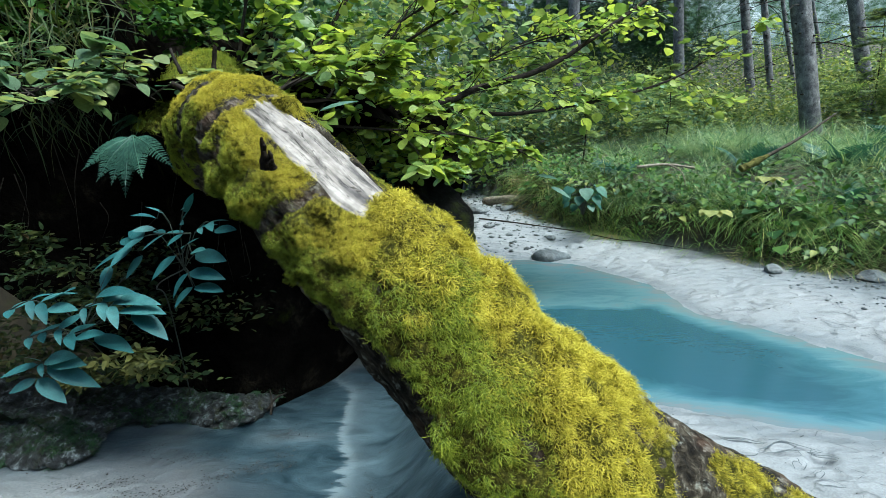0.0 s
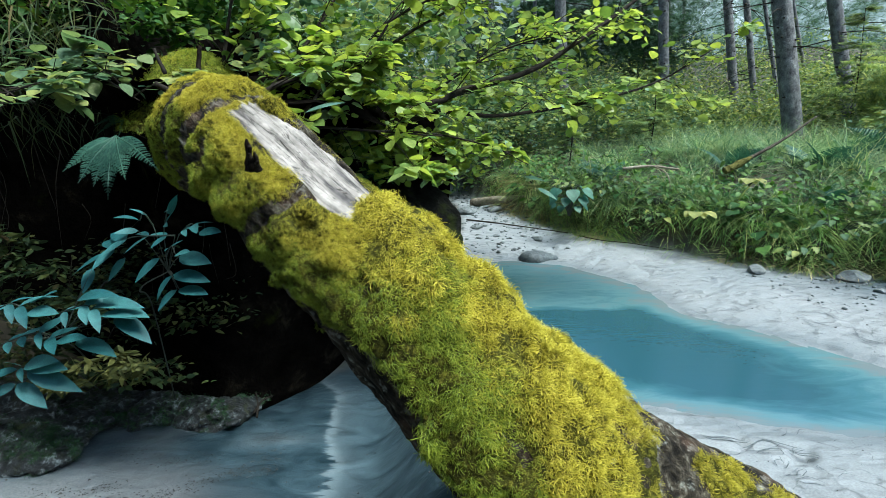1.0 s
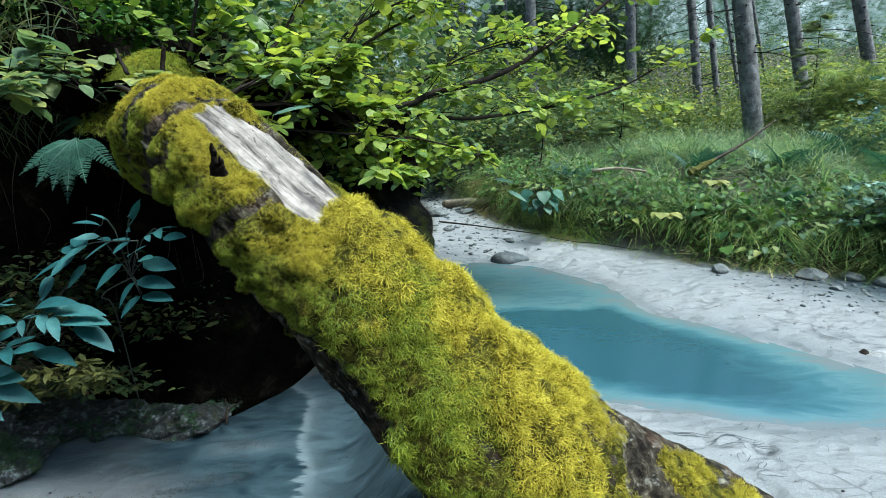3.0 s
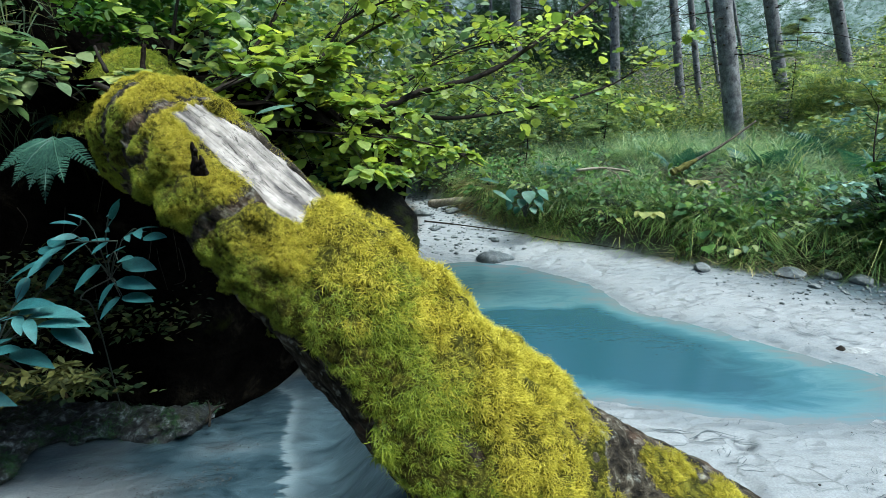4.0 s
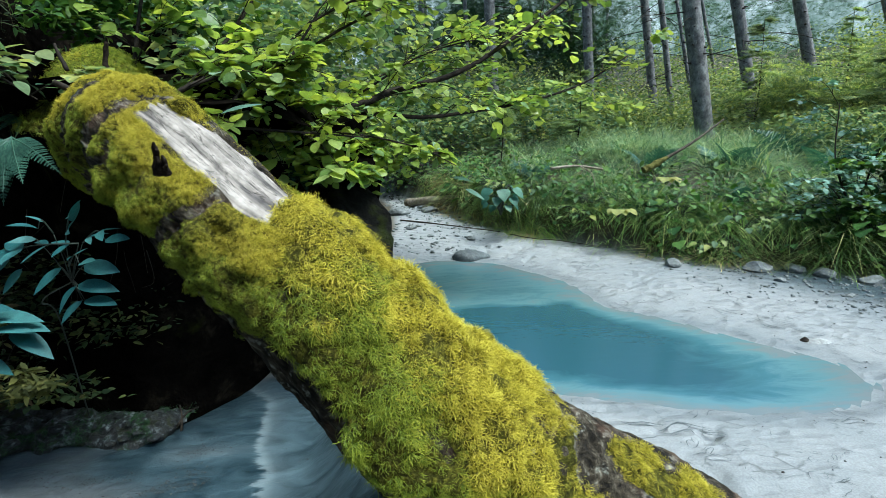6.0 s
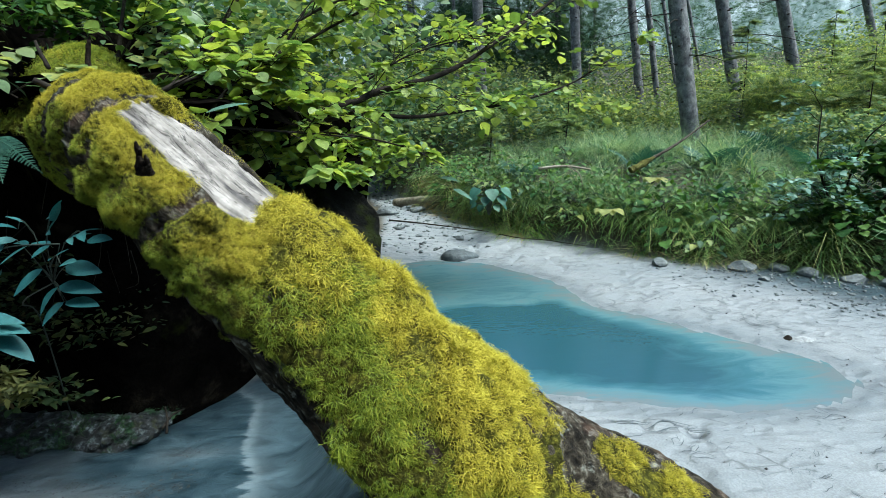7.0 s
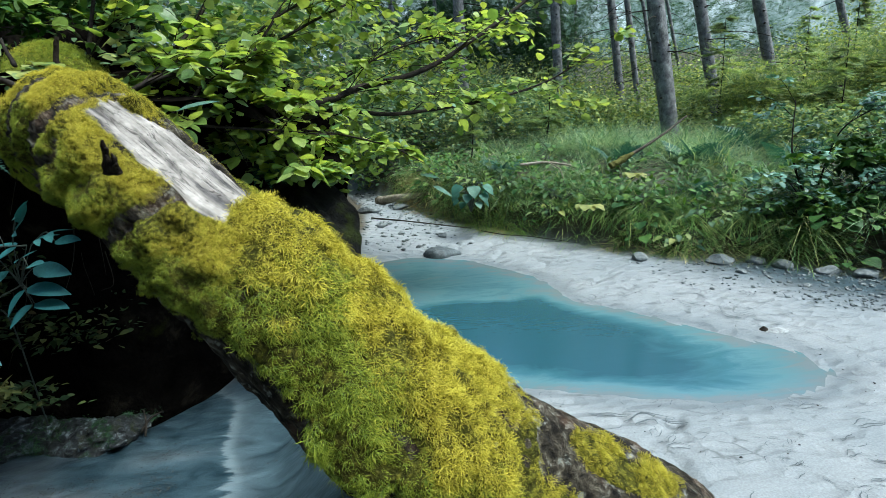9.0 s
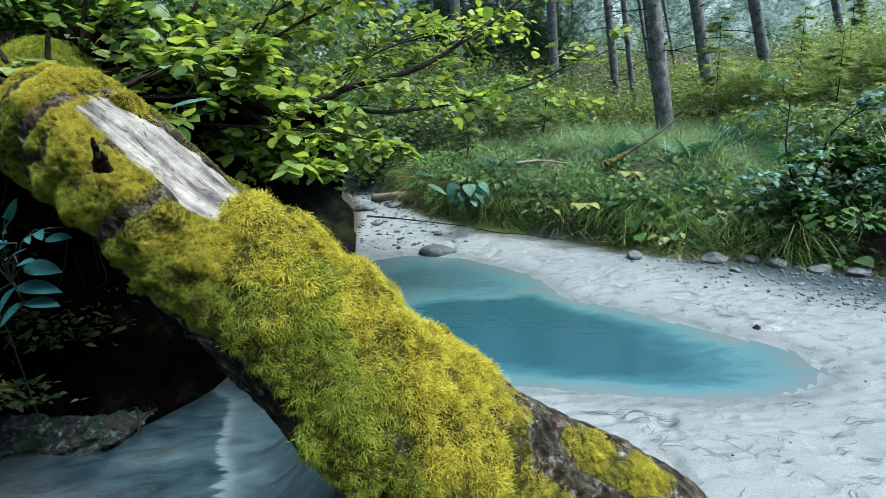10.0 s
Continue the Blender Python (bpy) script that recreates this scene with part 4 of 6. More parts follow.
leafy("hazel_shrub", (-0.5, 2.7, 0.9), [
    ([(-0.75, 2.1, 1.02), (-0.5, 2.2, 1.04), (-0.4, 2.4, 1.05), (0.01, 2.6, 1.13), (0.17, 2.7, 1.2), (0.43, 2.8, 1.27), (0.61, 2.85, 1.35), (0.72, 2.9, 1.42), (0.96, 3.0, 1.58), (1.18, 3.1, 1.74), (1.42, 3.2, 1.95)], 0.020, 0.008, 22, 0.44),
    ([(-0.4, 2.4, 1.03), (-0.07, 2.6, 1.06), (0.06, 2.7, 1.1), (0.3, 2.8, 1.08), (0.52, 2.9, 1.1), (0.77, 3.0, 1.14), (1.02, 3.05, 1.19), (1.32, 3.1, 1.29), (1.6, 3.15, 1.45)], 0.014, 0.004, 20, 0.34),
    ([(-0.7, 2.7, 1.0), (-0.3, 2.8, 1.35), (0.1, 2.9, 1.6), (0.5, 3.1, 1.8)], 0.010, 0.003, 18, 0.42),
    ([(-0.6, 2.9, 1.0), (-0.1, 3.3, 1.2), (0.4, 3.6, 1.5), (0.9, 3.9, 1.7)], 0.009, 0.003, 16, 0.42),
    ([(-0.5, 2.6, 0.95), (-0.1, 2.45, 1.0), (0.25, 2.35, 0.94), (0.42, 2.28, 0.86)], 0.006, 0.002, 4, 0.12),
    ([(0.0, 3.0, 1.2), (0.4, 3.2, 1.45), (0.9, 3.4, 1.6), (1.5, 3.6, 1.75)], 0.006, 0.002, 15, 0.40),
    ([(-0.5, 2.8, 1.2), (-0.2, 2.7, 1.5), (0.3, 2.7, 1.72), (0.7, 2.8, 1.85)], 0.007, 0.002, 16, 0.38),
    ([(-0.4, 3.0, 0.9), (0.0, 3.1, 0.92), (0.3, 3.2, 0.92), (0.5, 3.3, 0.88)], 0.006, 0.002, 7, 0.24),
], "spreading hazel shrub with round yellow-green leaves reaching over the stream", "shrub", 21, (0.034, 0.064), 420, 0.9, 0.42, 16, level=0.34, droop=0.18)
leafy("hazel_shrub", (-0.75, 2.0, 1.05), [
    ([(-0.70, 1.95, 1.05), (-0.54, 1.9, 1.14), (-0.45, 2.0, 1.19), (-0.27, 2.2, 1.26), (-0.19, 2.3, 1.38), (-0.14, 2.4, 1.49)], 0.010, 0.004),
    ([(-0.72, 2.05, 1.05), (-0.5, 2.2, 1.3), (-0.35, 2.3, 1.55), (-0.2, 2.4, 1.85)], 0.009, 0.003),
    ([(-0.70, 2.0, 1.05), (-0.45, 2.0, 1.02), (-0.2, 2.05, 1.0), (0.05, 2.1, 0.98)], 0.008, 0.002, 8, 0.22),
    ([(-0.43, 1.9, 1.06), (-0.37, 2.0, 1.16), (-0.29, 2.05, 1.24)], 0.007, 0.003, 5, 0.24),
    ([(-0.75, 2.0, 1.1), (-0.7, 2.1, 1.5), (-0.6, 2.2, 1.8)], 0.008, 0.003),
], "young hazel with layered green leaves behind the log", "shrub", 22, (0.036, 0.068), 300, 0.85, 0.36, 12, level=0.34, droop=0.15)
leafy("leafy_shrub", (-1.3, 2.0, 1.1), [
    ([(-1.25, 2.0, 1.1), (-1.1, 1.8, 1.17), (-0.95, 1.65, 1.15), (-0.80, 1.55, 1.08)], 0.008, 0.002),
    ([(-1.4, 2.0, 1.1), (-1.35, 1.75, 1.16), (-1.25, 1.6, 1.15), (-1.1, 1.5, 1.09)], 0.008, 0.002),
    ([(-1.7, 2.1, 1.15), (-1.65, 1.8, 1.18), (-1.5, 1.6, 1.13)], 0.008, 0.002),
], "low leafy shrub drooping over the dark bank edge", "shrub", 23, (0.032, 0.062), 220, 0.9, 0.2, 11, BUSH, level=0.12, droop=0.05)


def leaf_cloud(name, blobs, n, shape, size, mat, label, category, seed, flat=0.35, kind="stuff"):
    """A mass of leaves that nobody could count, gathered in uneven clumps."""
    gen = np.random.default_rng(seed)
    pos, out = [], []
    for cx, cy, cz, rx, ry, rz, share in blobs:
        k = int(n * share)
        clumps = np.array([cx, cy, cz]) + unit(gen.normal(size=(max(k // 40, 3), 3))) * (gen.random((max(k // 40, 3), 1)) ** 0.5) * np.array([rx, ry, rz])
        p = clumps[gen.integers(0, len(clumps), k)] + gen.normal(size=(k, 3)) * np.array([rx, ry, rz * 0.7]) * 0.16
        pos.append(p)
    pos = np.concatenate(pos)
    k = len(pos)
    d = gen.normal(size=(k, 3)) * np.array([1, 1, flat])
    v, f = scatter(shape, pos, d, np.array([0, 0, 1.0]) + 0.5 * gen.normal(size=(k, 3)), gen.uniform(*size, k))
    return tagged(link(name, mesh_np(name, v, f), mat), label, category, kind=kind)


leaf_cloud("undergrowth", [(-1.6, 3.4, 1.6, 1.6, 0.8, 0.7, 0.35), (-0.6, 4.0, 1.5, 1.2, 0.8, 0.8, 0.35), (-3.0, 3.0, 1.8, 1.5, 1.0, 0.9, 0.3)], 9000, OVAL, (0.05, 0.1), BUSH,
           "dense green woodland undergrowth on the high bank", "undergrowth", 31)
leaf_cloud("undergrowth", [(0.6, 7.5, 1.0, 1.2, 1.0, 0.8, 0.3), (2.2, 8.0, 1.3, 1.6, 1.2, 0.6, 0.3), (-0.8, 6.5, 1.5, 1.2, 1.2, 1.2, 0.4)], 20000, OVAL, (0.04, 0.10), BUSH,
           "light green bushes beside the far stream", "undergrowth", 32)
leaf_cloud("undergrowth", [(5.5, 6.3, 1.35, 0.9, 0.6, 0.5, 0.3), (7.2, 6.4, 1.6, 1.3, 0.8, 0.7, 0.5), (9.2, 6.8, 1.8, 1.2, 0.9, 0.9, 0.3)], 16000, SMALL, (0.025, 0.055), BUSH_SUNNY,
           "sunlit olive-green bushes in front of the spruces", "undergrowth", 331)
leaf_cloud("undergrowth", [(5.3, 6.0, 1.4, 0.9, 0.5, 0.5, 0.35), (7.0, 6.0, 1.6, 1.2, 0.6, 0.6, 0.4), (8.6, 6.2, 1.8, 1.0, 0.6, 0.8, 0.25)], 3600, SPRAY, (0.12, 0.28), BUSH_SUNNY,
           "feathery light green young conifer sprays", "undergrowth", 332, 0.12)
leaf_cloud("undergrowth", [(5.0, 5.0, 0.95, 0.8, 0.5, 0.35, 0.5), (6.2, 4.6, 1.1, 0.8, 0.6, 0.4, 0.5)], 9000, SMALL, (0.035, 0.075), BUSH,
           "mixed bushes under the spruces", "undergrowth", 33)
leaf_cloud("undergrowth", [(1.5, 9.5, 1.6, 1.6, 1.2, 0.8, 0.15), (4.0, 8.5, 1.2, 1.5, 1.0, 0.5, 0.2), (6.5, 8.5, 1.4, 1.5, 1.2, 0.7, 0.2), (9.0, 8.0, 1.8, 2.0, 1.5, 1.0, 0.25), (3.5, 12.5, 1.8, 3.0, 1.5, 0.8, 0.2), (7.5, 12.0, 2.2, 3.0, 1.5, 1.0, 0.2), (5.0, 10.5, 1.3, 2.0, 0.8, 0.5, 0.15), (12.0, 10.0, 2.6, 2.5, 2.0, 1.2, 0.2)], 56000, SMALL, (0.035, 0.08), BUSH_SUNNY,
           "sunlit yellow-green bushes between the spruces", "undergrowth", 35)
leaf_cloud("undergrowth", [(0.05, 2.75, 0.95, 0.35, 0.25, 0.25, 0.35), (-0.35, 2.45, 1.08, 0.3, 0.2, 0.12, 0.2), (-0.15, 3.3, 1.25, 0.5, 0.3, 0.3, 0.2), (-0.18, 2.22, 0.92, 0.28, 0.1, 0.12, 0.3), (-0.40, 2.02, 1.13, 0.26, 0.08, 0.08, 0.3), (-0.15, 2.2, 1.1, 0.2, 0.1, 0.1, 0.15), (0.10, 2.3, 0.84, 0.10, 0.08, 0.08, 0.08)], 1500, ROUND[0], (0.028, 0.055), LEAF,
           "low hazel suckers crowding round the boulder behind the log", "undergrowth", 37)
leaf_cloud("undergrowth", [(-1.0, 2.3, 1.45, 0.4, 0.2, 0.2, 0.5), (-1.5, 2.1, 1.45, 0.5, 0.15, 0.2, 0.3), (-0.65, 2.7, 1.45, 0.3, 0.3, 0.2, 0.2)], 1800, OVAL, (0.025, 0.06), LEAF_DEEP,
           "shaded leaves along the top of the high bank", "undergrowth", 38)
leaf_cloud("far_woods", [(3.6, 14.5, 3.4, 1.7, 1.0, 1.5, 0.5), (1.2, 15.5, 3.2, 1.5, 1.0, 1.5, 0.3), (6.2, 16, 3.2, 1.2, 1.0, 1.2, 0.2), (5.0, 13.0, 3.3, 1.5, 0.8, 1.6, 0.45), (2.4, 13.0, 3.3, 1.6, 0.8, 1.6, 0.3)], 9000, SPRAY, (0.14, 0.32), NEEDLE,
           "dark spruce boughs hanging between the far trunks", "woods", 39)
leaf_cloud("far_woods", [(-6, 16, 4, 6, 4, 4, 0.25), (4, 20, 4, 6, 4, 4, 0.25), (11, 18, 4, 5, 4, 4, 0.20), (20, 14, 3.5, 6, 4, 3, 0.07), (12.5, 14, 3.4, 3.5, 2, 2.2, 0.05)], 32000, SPRAY, (0.14, 0.34), NEEDLE,
           "blurred dark conifer woods in the distance", "woods", 34)


# Unseen boughs added behind and beside the eye to hold off low skylight.
leaf_cloud("far_woods", [(0, -6.5, 2.5, 7, 1.5, 3.5, 0.4), (-7, -1.5, 3.0, 1.5, 5, 3.5, 0.3), (8.5, -5, 2.5, 2, 3, 3.0, 0.2), (-5, 3.5, 3.5, 1.5, 2.0, 2.0, 0.15)], 6200, SPRAY, (0.6, 1.4), NEEDLE,
           "unseen conifer screen added round the clearing to block low skylight", "woods", 36)


# ---- grass and herbs on the far bank ----
def blade_shape(bend=0.7):
    v, f = [], []
    for s in range(4):
        t = s / 3
        w = 0.5 * (1 - t) ** 0.7
        v += [(-w, t - 0.12 * bend * t * t, -bend * t * t), (w, t - 0.12 * bend * t * t, -bend * t * t)]
    for s in range(3):
        a = 2 * s
        f += [(a, a + 1, a + 3), (a, a + 3, a + 2)]
    return np.array(v), np.array(f)


def on_bank(n, gen, lo, hi, line=RIGHT_BANK, side=1.0, y_max=9.0, x_max=7.5):
    """Random spots between two distances behind the bank's edge."""
    out = np.zeros((0, 2))
    while len(out) < n:
        c = gen.uniform((-0.2, 0.3), (x_max, y_max), (n * 2, 2))
        d = side * curve_side(c[:, 0], c[:, 1], line)
        c = c[(d > lo) & (d < hi)]
        out = np.vstack([out, c])
    return out[:n]


def build_grass(n, lo, hi, length, mat, label, seed, spread=0.5, name="grass", per=60, width=(0.005, 0.010), bend=0.8, y_max=7.0, x_max=6.0):
    """Arching blades gathered in tufts of uneven height, with dark hollows between the tufts."""
    gen = np.random.default_rng(seed)
    tufts = on_bank(n // per * 2, gen, lo, hi, y_max=y_max, x_max=x_max)
    hollow = fbm(np.stack([tufts[:, 0], tufts[:, 1], 0 * tufts[:, 0] + seed], -1), 2.6, 3)
    keep = np.argsort(-hollow + 0.12 * gen.normal(size=len(tufts)))[:n // per]
    tufts, hollow = tufts[keep], hollow[keep]
    own = gen.integers(0, len(tufts), n)
    splay = gen.normal(size=(n, 2))
    comb = gen.normal(size=(len(tufts), 2))[own] * 0.45
    c = tufts[own] + splay * 0.045
    z = ground_at(c[:, 0], c[:, 1])[0] - 0.01
    vigour = (gen.uniform(0.5, 1.3, len(tufts)) * (0.85 + 1.2 * np.clip(hollow, -0.2, 0.3)))[own]
    up = np.stack([splay[:, 0] * spread + comb[:, 0] + 0.15 * gen.normal(size=n), splay[:, 1] * spread + comb[:, 1] - 0.25 + 0.15 * gen.normal(size=n), np.ones(n)], -1)
    nor = np.stack([-splay[:, 0] - comb[:, 0], -splay[:, 1] - comb[:, 1] + 0.3, 0.7 + 0 * z], -1)
    size = gen.uniform(*length, n) * vigour
    scale = np.stack([gen.uniform(*width, n), size, size * gen.uniform(0.6, 1.5, n)], -1)
    v, f = scatter(blade_shape(bend), np.stack([c[:, 0], c[:, 1], z], -1), up, nor, scale)
    tagged(link(name, mesh_np(name, v, f), mat), label, "grass", kind="stuff")


build_grass(34000, 0.25, 2.6, (0.16, 0.44), GRASS, "long soft green grass over the stream bank", 41)
build_grass(14000, 1.5, 4.5, (0.2, 0.55), GRASS, "pale green grass further back under the trees", 46, y_max=9.0, x_max=8.0)
build_grass(22000, 0.09, 0.6, (0.10, 0.30), GRASS_WARM, "warm green grass tufts hanging over the bank edge", 43, 0.7, width=(0.004, 0.008), bend=1.2, x_max=3.3)
build_grass(3800, 0.05, 0.14, (0.1, 0.26), DRYGRASS, "dry straw-coloured grass hanging at the bank edge", 42, 0.9, "dry_grass", bend=1.2)


# ---- the mossy hump behind the log's top, and broken stubs ----
def build_hump():
    hump = thing("moss_hump", (-0.85, 1.95, 1.0), "rounded hump of bank covered in yellow-green moss", "moss hump")
    u, v = np.meshgrid(np.linspace(0, 2 * np.pi, 90, endpoint=False), np.linspace(0.02, 1, 40), indexing="ij")
    p = np.stack([-0.83 + 0.21 * v * np.cos(u), 2.02 + 0.36 * v * np.sin(u), 1.265 - 0.26 * v ** 2.0], -1)
    p[..., 2] += 0.06 * fbm(p, 6, 4)
    n, k = u.shape
    i, j = np.meshgrid(np.arange(n), np.arange(k - 1), indexing="ij")
    q = np.stack([i * k + j, ((i + 1) % n) * k + j, ((i + 1) % n) * k + j + 1, i * k + j + 1], -1).reshape(-1, 4)
    part("hump_mat", mesh_np("hump_mat", p.reshape(-1, 3), q), MOSS_BASE, hump)
    count = 13000
    pick = rng.integers(0, n * k, count)
    at = p.reshape(-1, 3)[pick] + 0.012 * rng.normal(size=(count, 3)) * np.array([1, 1, 0.3])
    nn = unit(np.stack([at[:, 0] + 0.84, at[:, 1] - 2.02, 0.25 + 0 * at[:, 0]], -1))
    shoots_on(at, nn, 0.009 + 0.010 * rng.random(count), hump, "short bright moss", -0.26 + 0.25 * rng.random(count))


build_hump()


def stick(name, pts, r0, r1, mat, label, category="stick", sides=8, n=16, rough=0.3, group=""):
    v, f = tube(pts, r0, r1, sides, n, rough, 3.0)
    base = np.array(pts[0])
    ob = link(name, mesh_np(name, v - base, f), mat)
    ob.location = base
    return tagged(ob, label, category, group)


ROTTEN = rough_stuff("rotten_wood", [(0.35, (0.004, 0.003, 0.002)), (0.6, (0.02, 0.015, 0.01)), (0.75, (0.07, 0.06, 0.045))], 90, 0.95, 0.006)
stick("broken_stub", [(-0.705, 1.74, 1.17), (-0.708, 1.75, 1.21), (-0.700, 1.75, 1.255)], 0.0085, 0.006, ROTTEN, "short broken twig stub standing in the moss", "stub", 9, 12, 1.1)
stick("broken_stub", [(-0.80, 1.72, 1.17), (-0.825, 1.73, 1.225), (-0.835, 1.74, 1.245)], 0.006, 0.004, TWIG, "thin broken twig stub standing in the moss", "stub", 9, 12, 1.1)
stick("branch_stub", [(-0.60, 1.37, 1.07), (-0.625, 1.35, 1.09), (-0.645, 1.33, 1.105)], 0.010, 0.006, TWIG, "dark snapped branch stub on the log", "stub", 8, 10, 0.4)
knot = thing("knot_stump", (-0.312, 0.965, 0.93), "dark rotten splintered knot beside the bare wood", "knot")
gen = np.random.default_rng(44)
for k, tall in enumerate((0.056, 0.030, 0.044, 0.022, 0.034, 0.016)):
    a = np.array([-0.316, 0.985, 0.920]) + np.array([0.004 * (k - 2.5), -0.002 * (k % 3), 0.002 * (k % 2)])
    e = a + np.array([0.004 + 0.002 * gen.normal(), -0.020, tall])
    v, f = tube([a, 0.5 * (a + e) + 0.003 * gen.normal(size=3), e], 0.0065, 0.0022, 9, 24, 2.4, 5.0 + k)
    part("splinter", mesh_np("splinter", v, f), ROTTEN, knot)


def mushroom(at, r, label):
    cap = thing("mushroom", at, label, "mushroom", "tiny mushrooms")
    prof = [(0.0, 0.55), (0.5, 0.5), (0.85, 0.28), (1.0, 0.0), (0.7, -0.05), (0.0, 0.02)]
    a = np.arange(14) * 2 * np.pi / 14
    v = np.array([(at[0] + r * d * math.cos(t), at[1] + r * d * math.sin(t), at[2] + 0.006 + r * h) for d, h in prof for t in a])
    q = [(i * 14 + j, i * 14 + (j + 1) % 14, (i + 1) * 14 + (j + 1) % 14, (i + 1) * 14 + j) for i in range(5) for j in range(14)]
    part("cap", mesh_np("cap", v, q), PALE, cap)
    v, f = tube([(at[0], at[1], at[2] - 0.012), (at[0], at[1], at[2] + 0.006)], r * 0.3, r * 0.25, 8)
    part("stalk", mesh_np("stalk", v, f), PALE, cap)


PALE = rough_stuff("pale_mushroom_skin", [(0.3, (0.5, 0.46, 0.36)), (0.7, (0.72, 0.68, 0.56))], 60, 0.6, 0.001)
mushroom((0.139, 0.895, 0.325), 0.006, "tiny pale mushroom cap in the moss")
mushroom((0.06, 0.93, 0.285), 0.004, "tiny pale mushroom low on the bark")
mushroom((0.075, 0.925, 0.272), 0.003, "tiny pale mushroom low on the bark")


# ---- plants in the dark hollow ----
# Leaf colour lowered to hold the shade of the hollow.
SHADE_LEAF = foliage("shade_darkened_leaf", [(0.0, (0.008, 0.02, 0.008)), (0.6, (0.026, 0.044, 0.012)), (0.9, (0.06, 0.07, 0.018)), (1.0, (0.06, 0.042, 0.02))], 0.2, 0.7)
OLIVE_LEAF = foliage("olive_seedling_leaf", [(0.0, (0.06, 0.07, 0.02)), (1.0, (0.14, 0.14, 0.04))], 0.2, 0.6)
LITTER = rough_stuff("wet_leaf_litter", [(0.35, (0.012, 0.013, 0.013)), (0.65, (0.05, 0.045, 0.04))], 60, 0.7, 0.001)
LEAFLET = [mesh_np("leaflet", *leaf_shape(0.40, 0.10, 0.16, 5, 0.82)), mesh_np("leaflet", *leaf_shape(0.34, 0.16, 0.28, 5, 0.85)), mesh_np("leaflet", *leaf_shape(0.46, 0.06, 0.10, 5, 0.8))]
for me in LEAFLET:
    me.materials.append(LEAF_BLUE)


def compound_leaf(plant, a, b, pairs, length, gen):
    """A feathered leaf: stalk from a to b with paired leaflets and one at its tip."""
    a, b = np.array(a), np.array(b)
    line = spline([a, 0.5 * (a + b) + (0, 0, 0.02), b - 0.25 * (b - a)], 12)
    v, f = tube(line, 0.0018, 0.0008, 5)
    stalk = part("stalk", mesh_np("stalk", v, f), STEM, plant)
    d = unit(b - a)
    side = unit(np.cross(d, (0.0, -0.42, 1.0)))
    up = np.cross(side, d)
    def put(p, e, s):
        ob = new("leaflet", LEAFLET[gen.integers(0, 3)])
        ob.parent = stalk
        nrm = up + 0.16 * gen.normal(size=3)
        ob.matrix_basis = placing(p, e, nrm, s)
    for k in range(pairs):
        p = line[int(11 * (k + 0.4) / pairs)]
        for s in (-1, 1):
            put(p, d * 0.75 + s * side * 0.8 + 0.10 * gen.normal(size=3), length * gen.uniform(0.85, 1.15) * (0.8 + 0.4 * k / pairs))
    put(line[-1], d + 0.1 * gen.normal(size=3), length * 1.45)


STEM = rough_stuff("green_stem", [(0.3, (0.006, 0.012, 0.008)), (0.7, (0.016, 0.026, 0.016))], 40, 0.6, 0.001)


def elder_plant(at, stem, leaves, label, seed):
    gen = np.random.default_rng(seed)
    plant = thing("elder_plant", at, label, "plant", "elder plants")
    line = spline([at, *stem], 60)
    v, f = tube(line, 0.0026, 0.0014, 6)
    part("stem", mesh_np("stem", v, f), STEM, plant)
    for a, b, pairs, length in leaves:
        low = line[:-1][np.argmin(np.linalg.norm(line[:-1] - (np.array(a) - (0, 0, 0.03)), axis=1))]
        v, f = tube([low, 0.5 * (low + np.array(a)) + (0, 0, 0.004), a], 0.0013, 0.0009, 5, 6)
        stalk = part("leaf_stalk", mesh_np("leaf_stalk", v, f), STEM, plant)
        if pairs:
            compound_leaf(plant, a, b, pairs, length, gen)
        else:
            way = np.array(b) - np.array(a)
            ob = new("leaflet", LEAFLET[gen.integers(0, 3)])
            ob.parent = stalk
            ob.matrix_basis = placing(a, way, np.array([0.0, -0.45, 1.0]) + 0.22 * gen.normal(size=3), np.linalg.norm(way) * 1.04)


elder_plant((-1.06, 2.06, -0.08), [(-0.94, 1.75, 0.42), (-0.74, 1.33, 0.60), (-0.56, 1.13, 0.70)], [
    ((-0.536, 1.12, 0.778), (-0.708, 1.09, 0.735), 4, 0.058), ((-0.559, 1.12, 0.784), (-0.519, 1.09, 0.839), 2, 0.040),
    ((-0.579, 1.12, 0.8), (-0.597, 1.09, 0.817), 1, 0.036), ((-0.528, 1.12, 0.779), (-0.458, 1.09, 0.791), 2, 0.042),
    ((-0.56, 1.12, 0.733), (-0.518, 1.09, 0.744), 1, 0.036), ((-0.611, 1.12, 0.789), (-0.641, 1.09, 0.793), 0, 0),
    ((-0.573, 1.12, 0.73), (-0.62, 1.09, 0.691), 0, 0), ((-0.532, 1.12, 0.733), (-0.459, 1.09, 0.729), 0, 0),
    ((-0.549, 1.12, 0.693), (-0.467, 1.09, 0.694), 0, 0), ((-0.551, 1.12, 0.691), (-0.584, 1.09, 0.654), 0, 0),
    ((-0.54, 1.12, 0.661), (-0.47, 1.09, 0.663), 0, 0), ((-0.544, 1.12, 0.66), (-0.58, 1.09, 0.631), 0, 0)],
    "slender elder seedling with blue-green feathered leaves in the shade", 51)
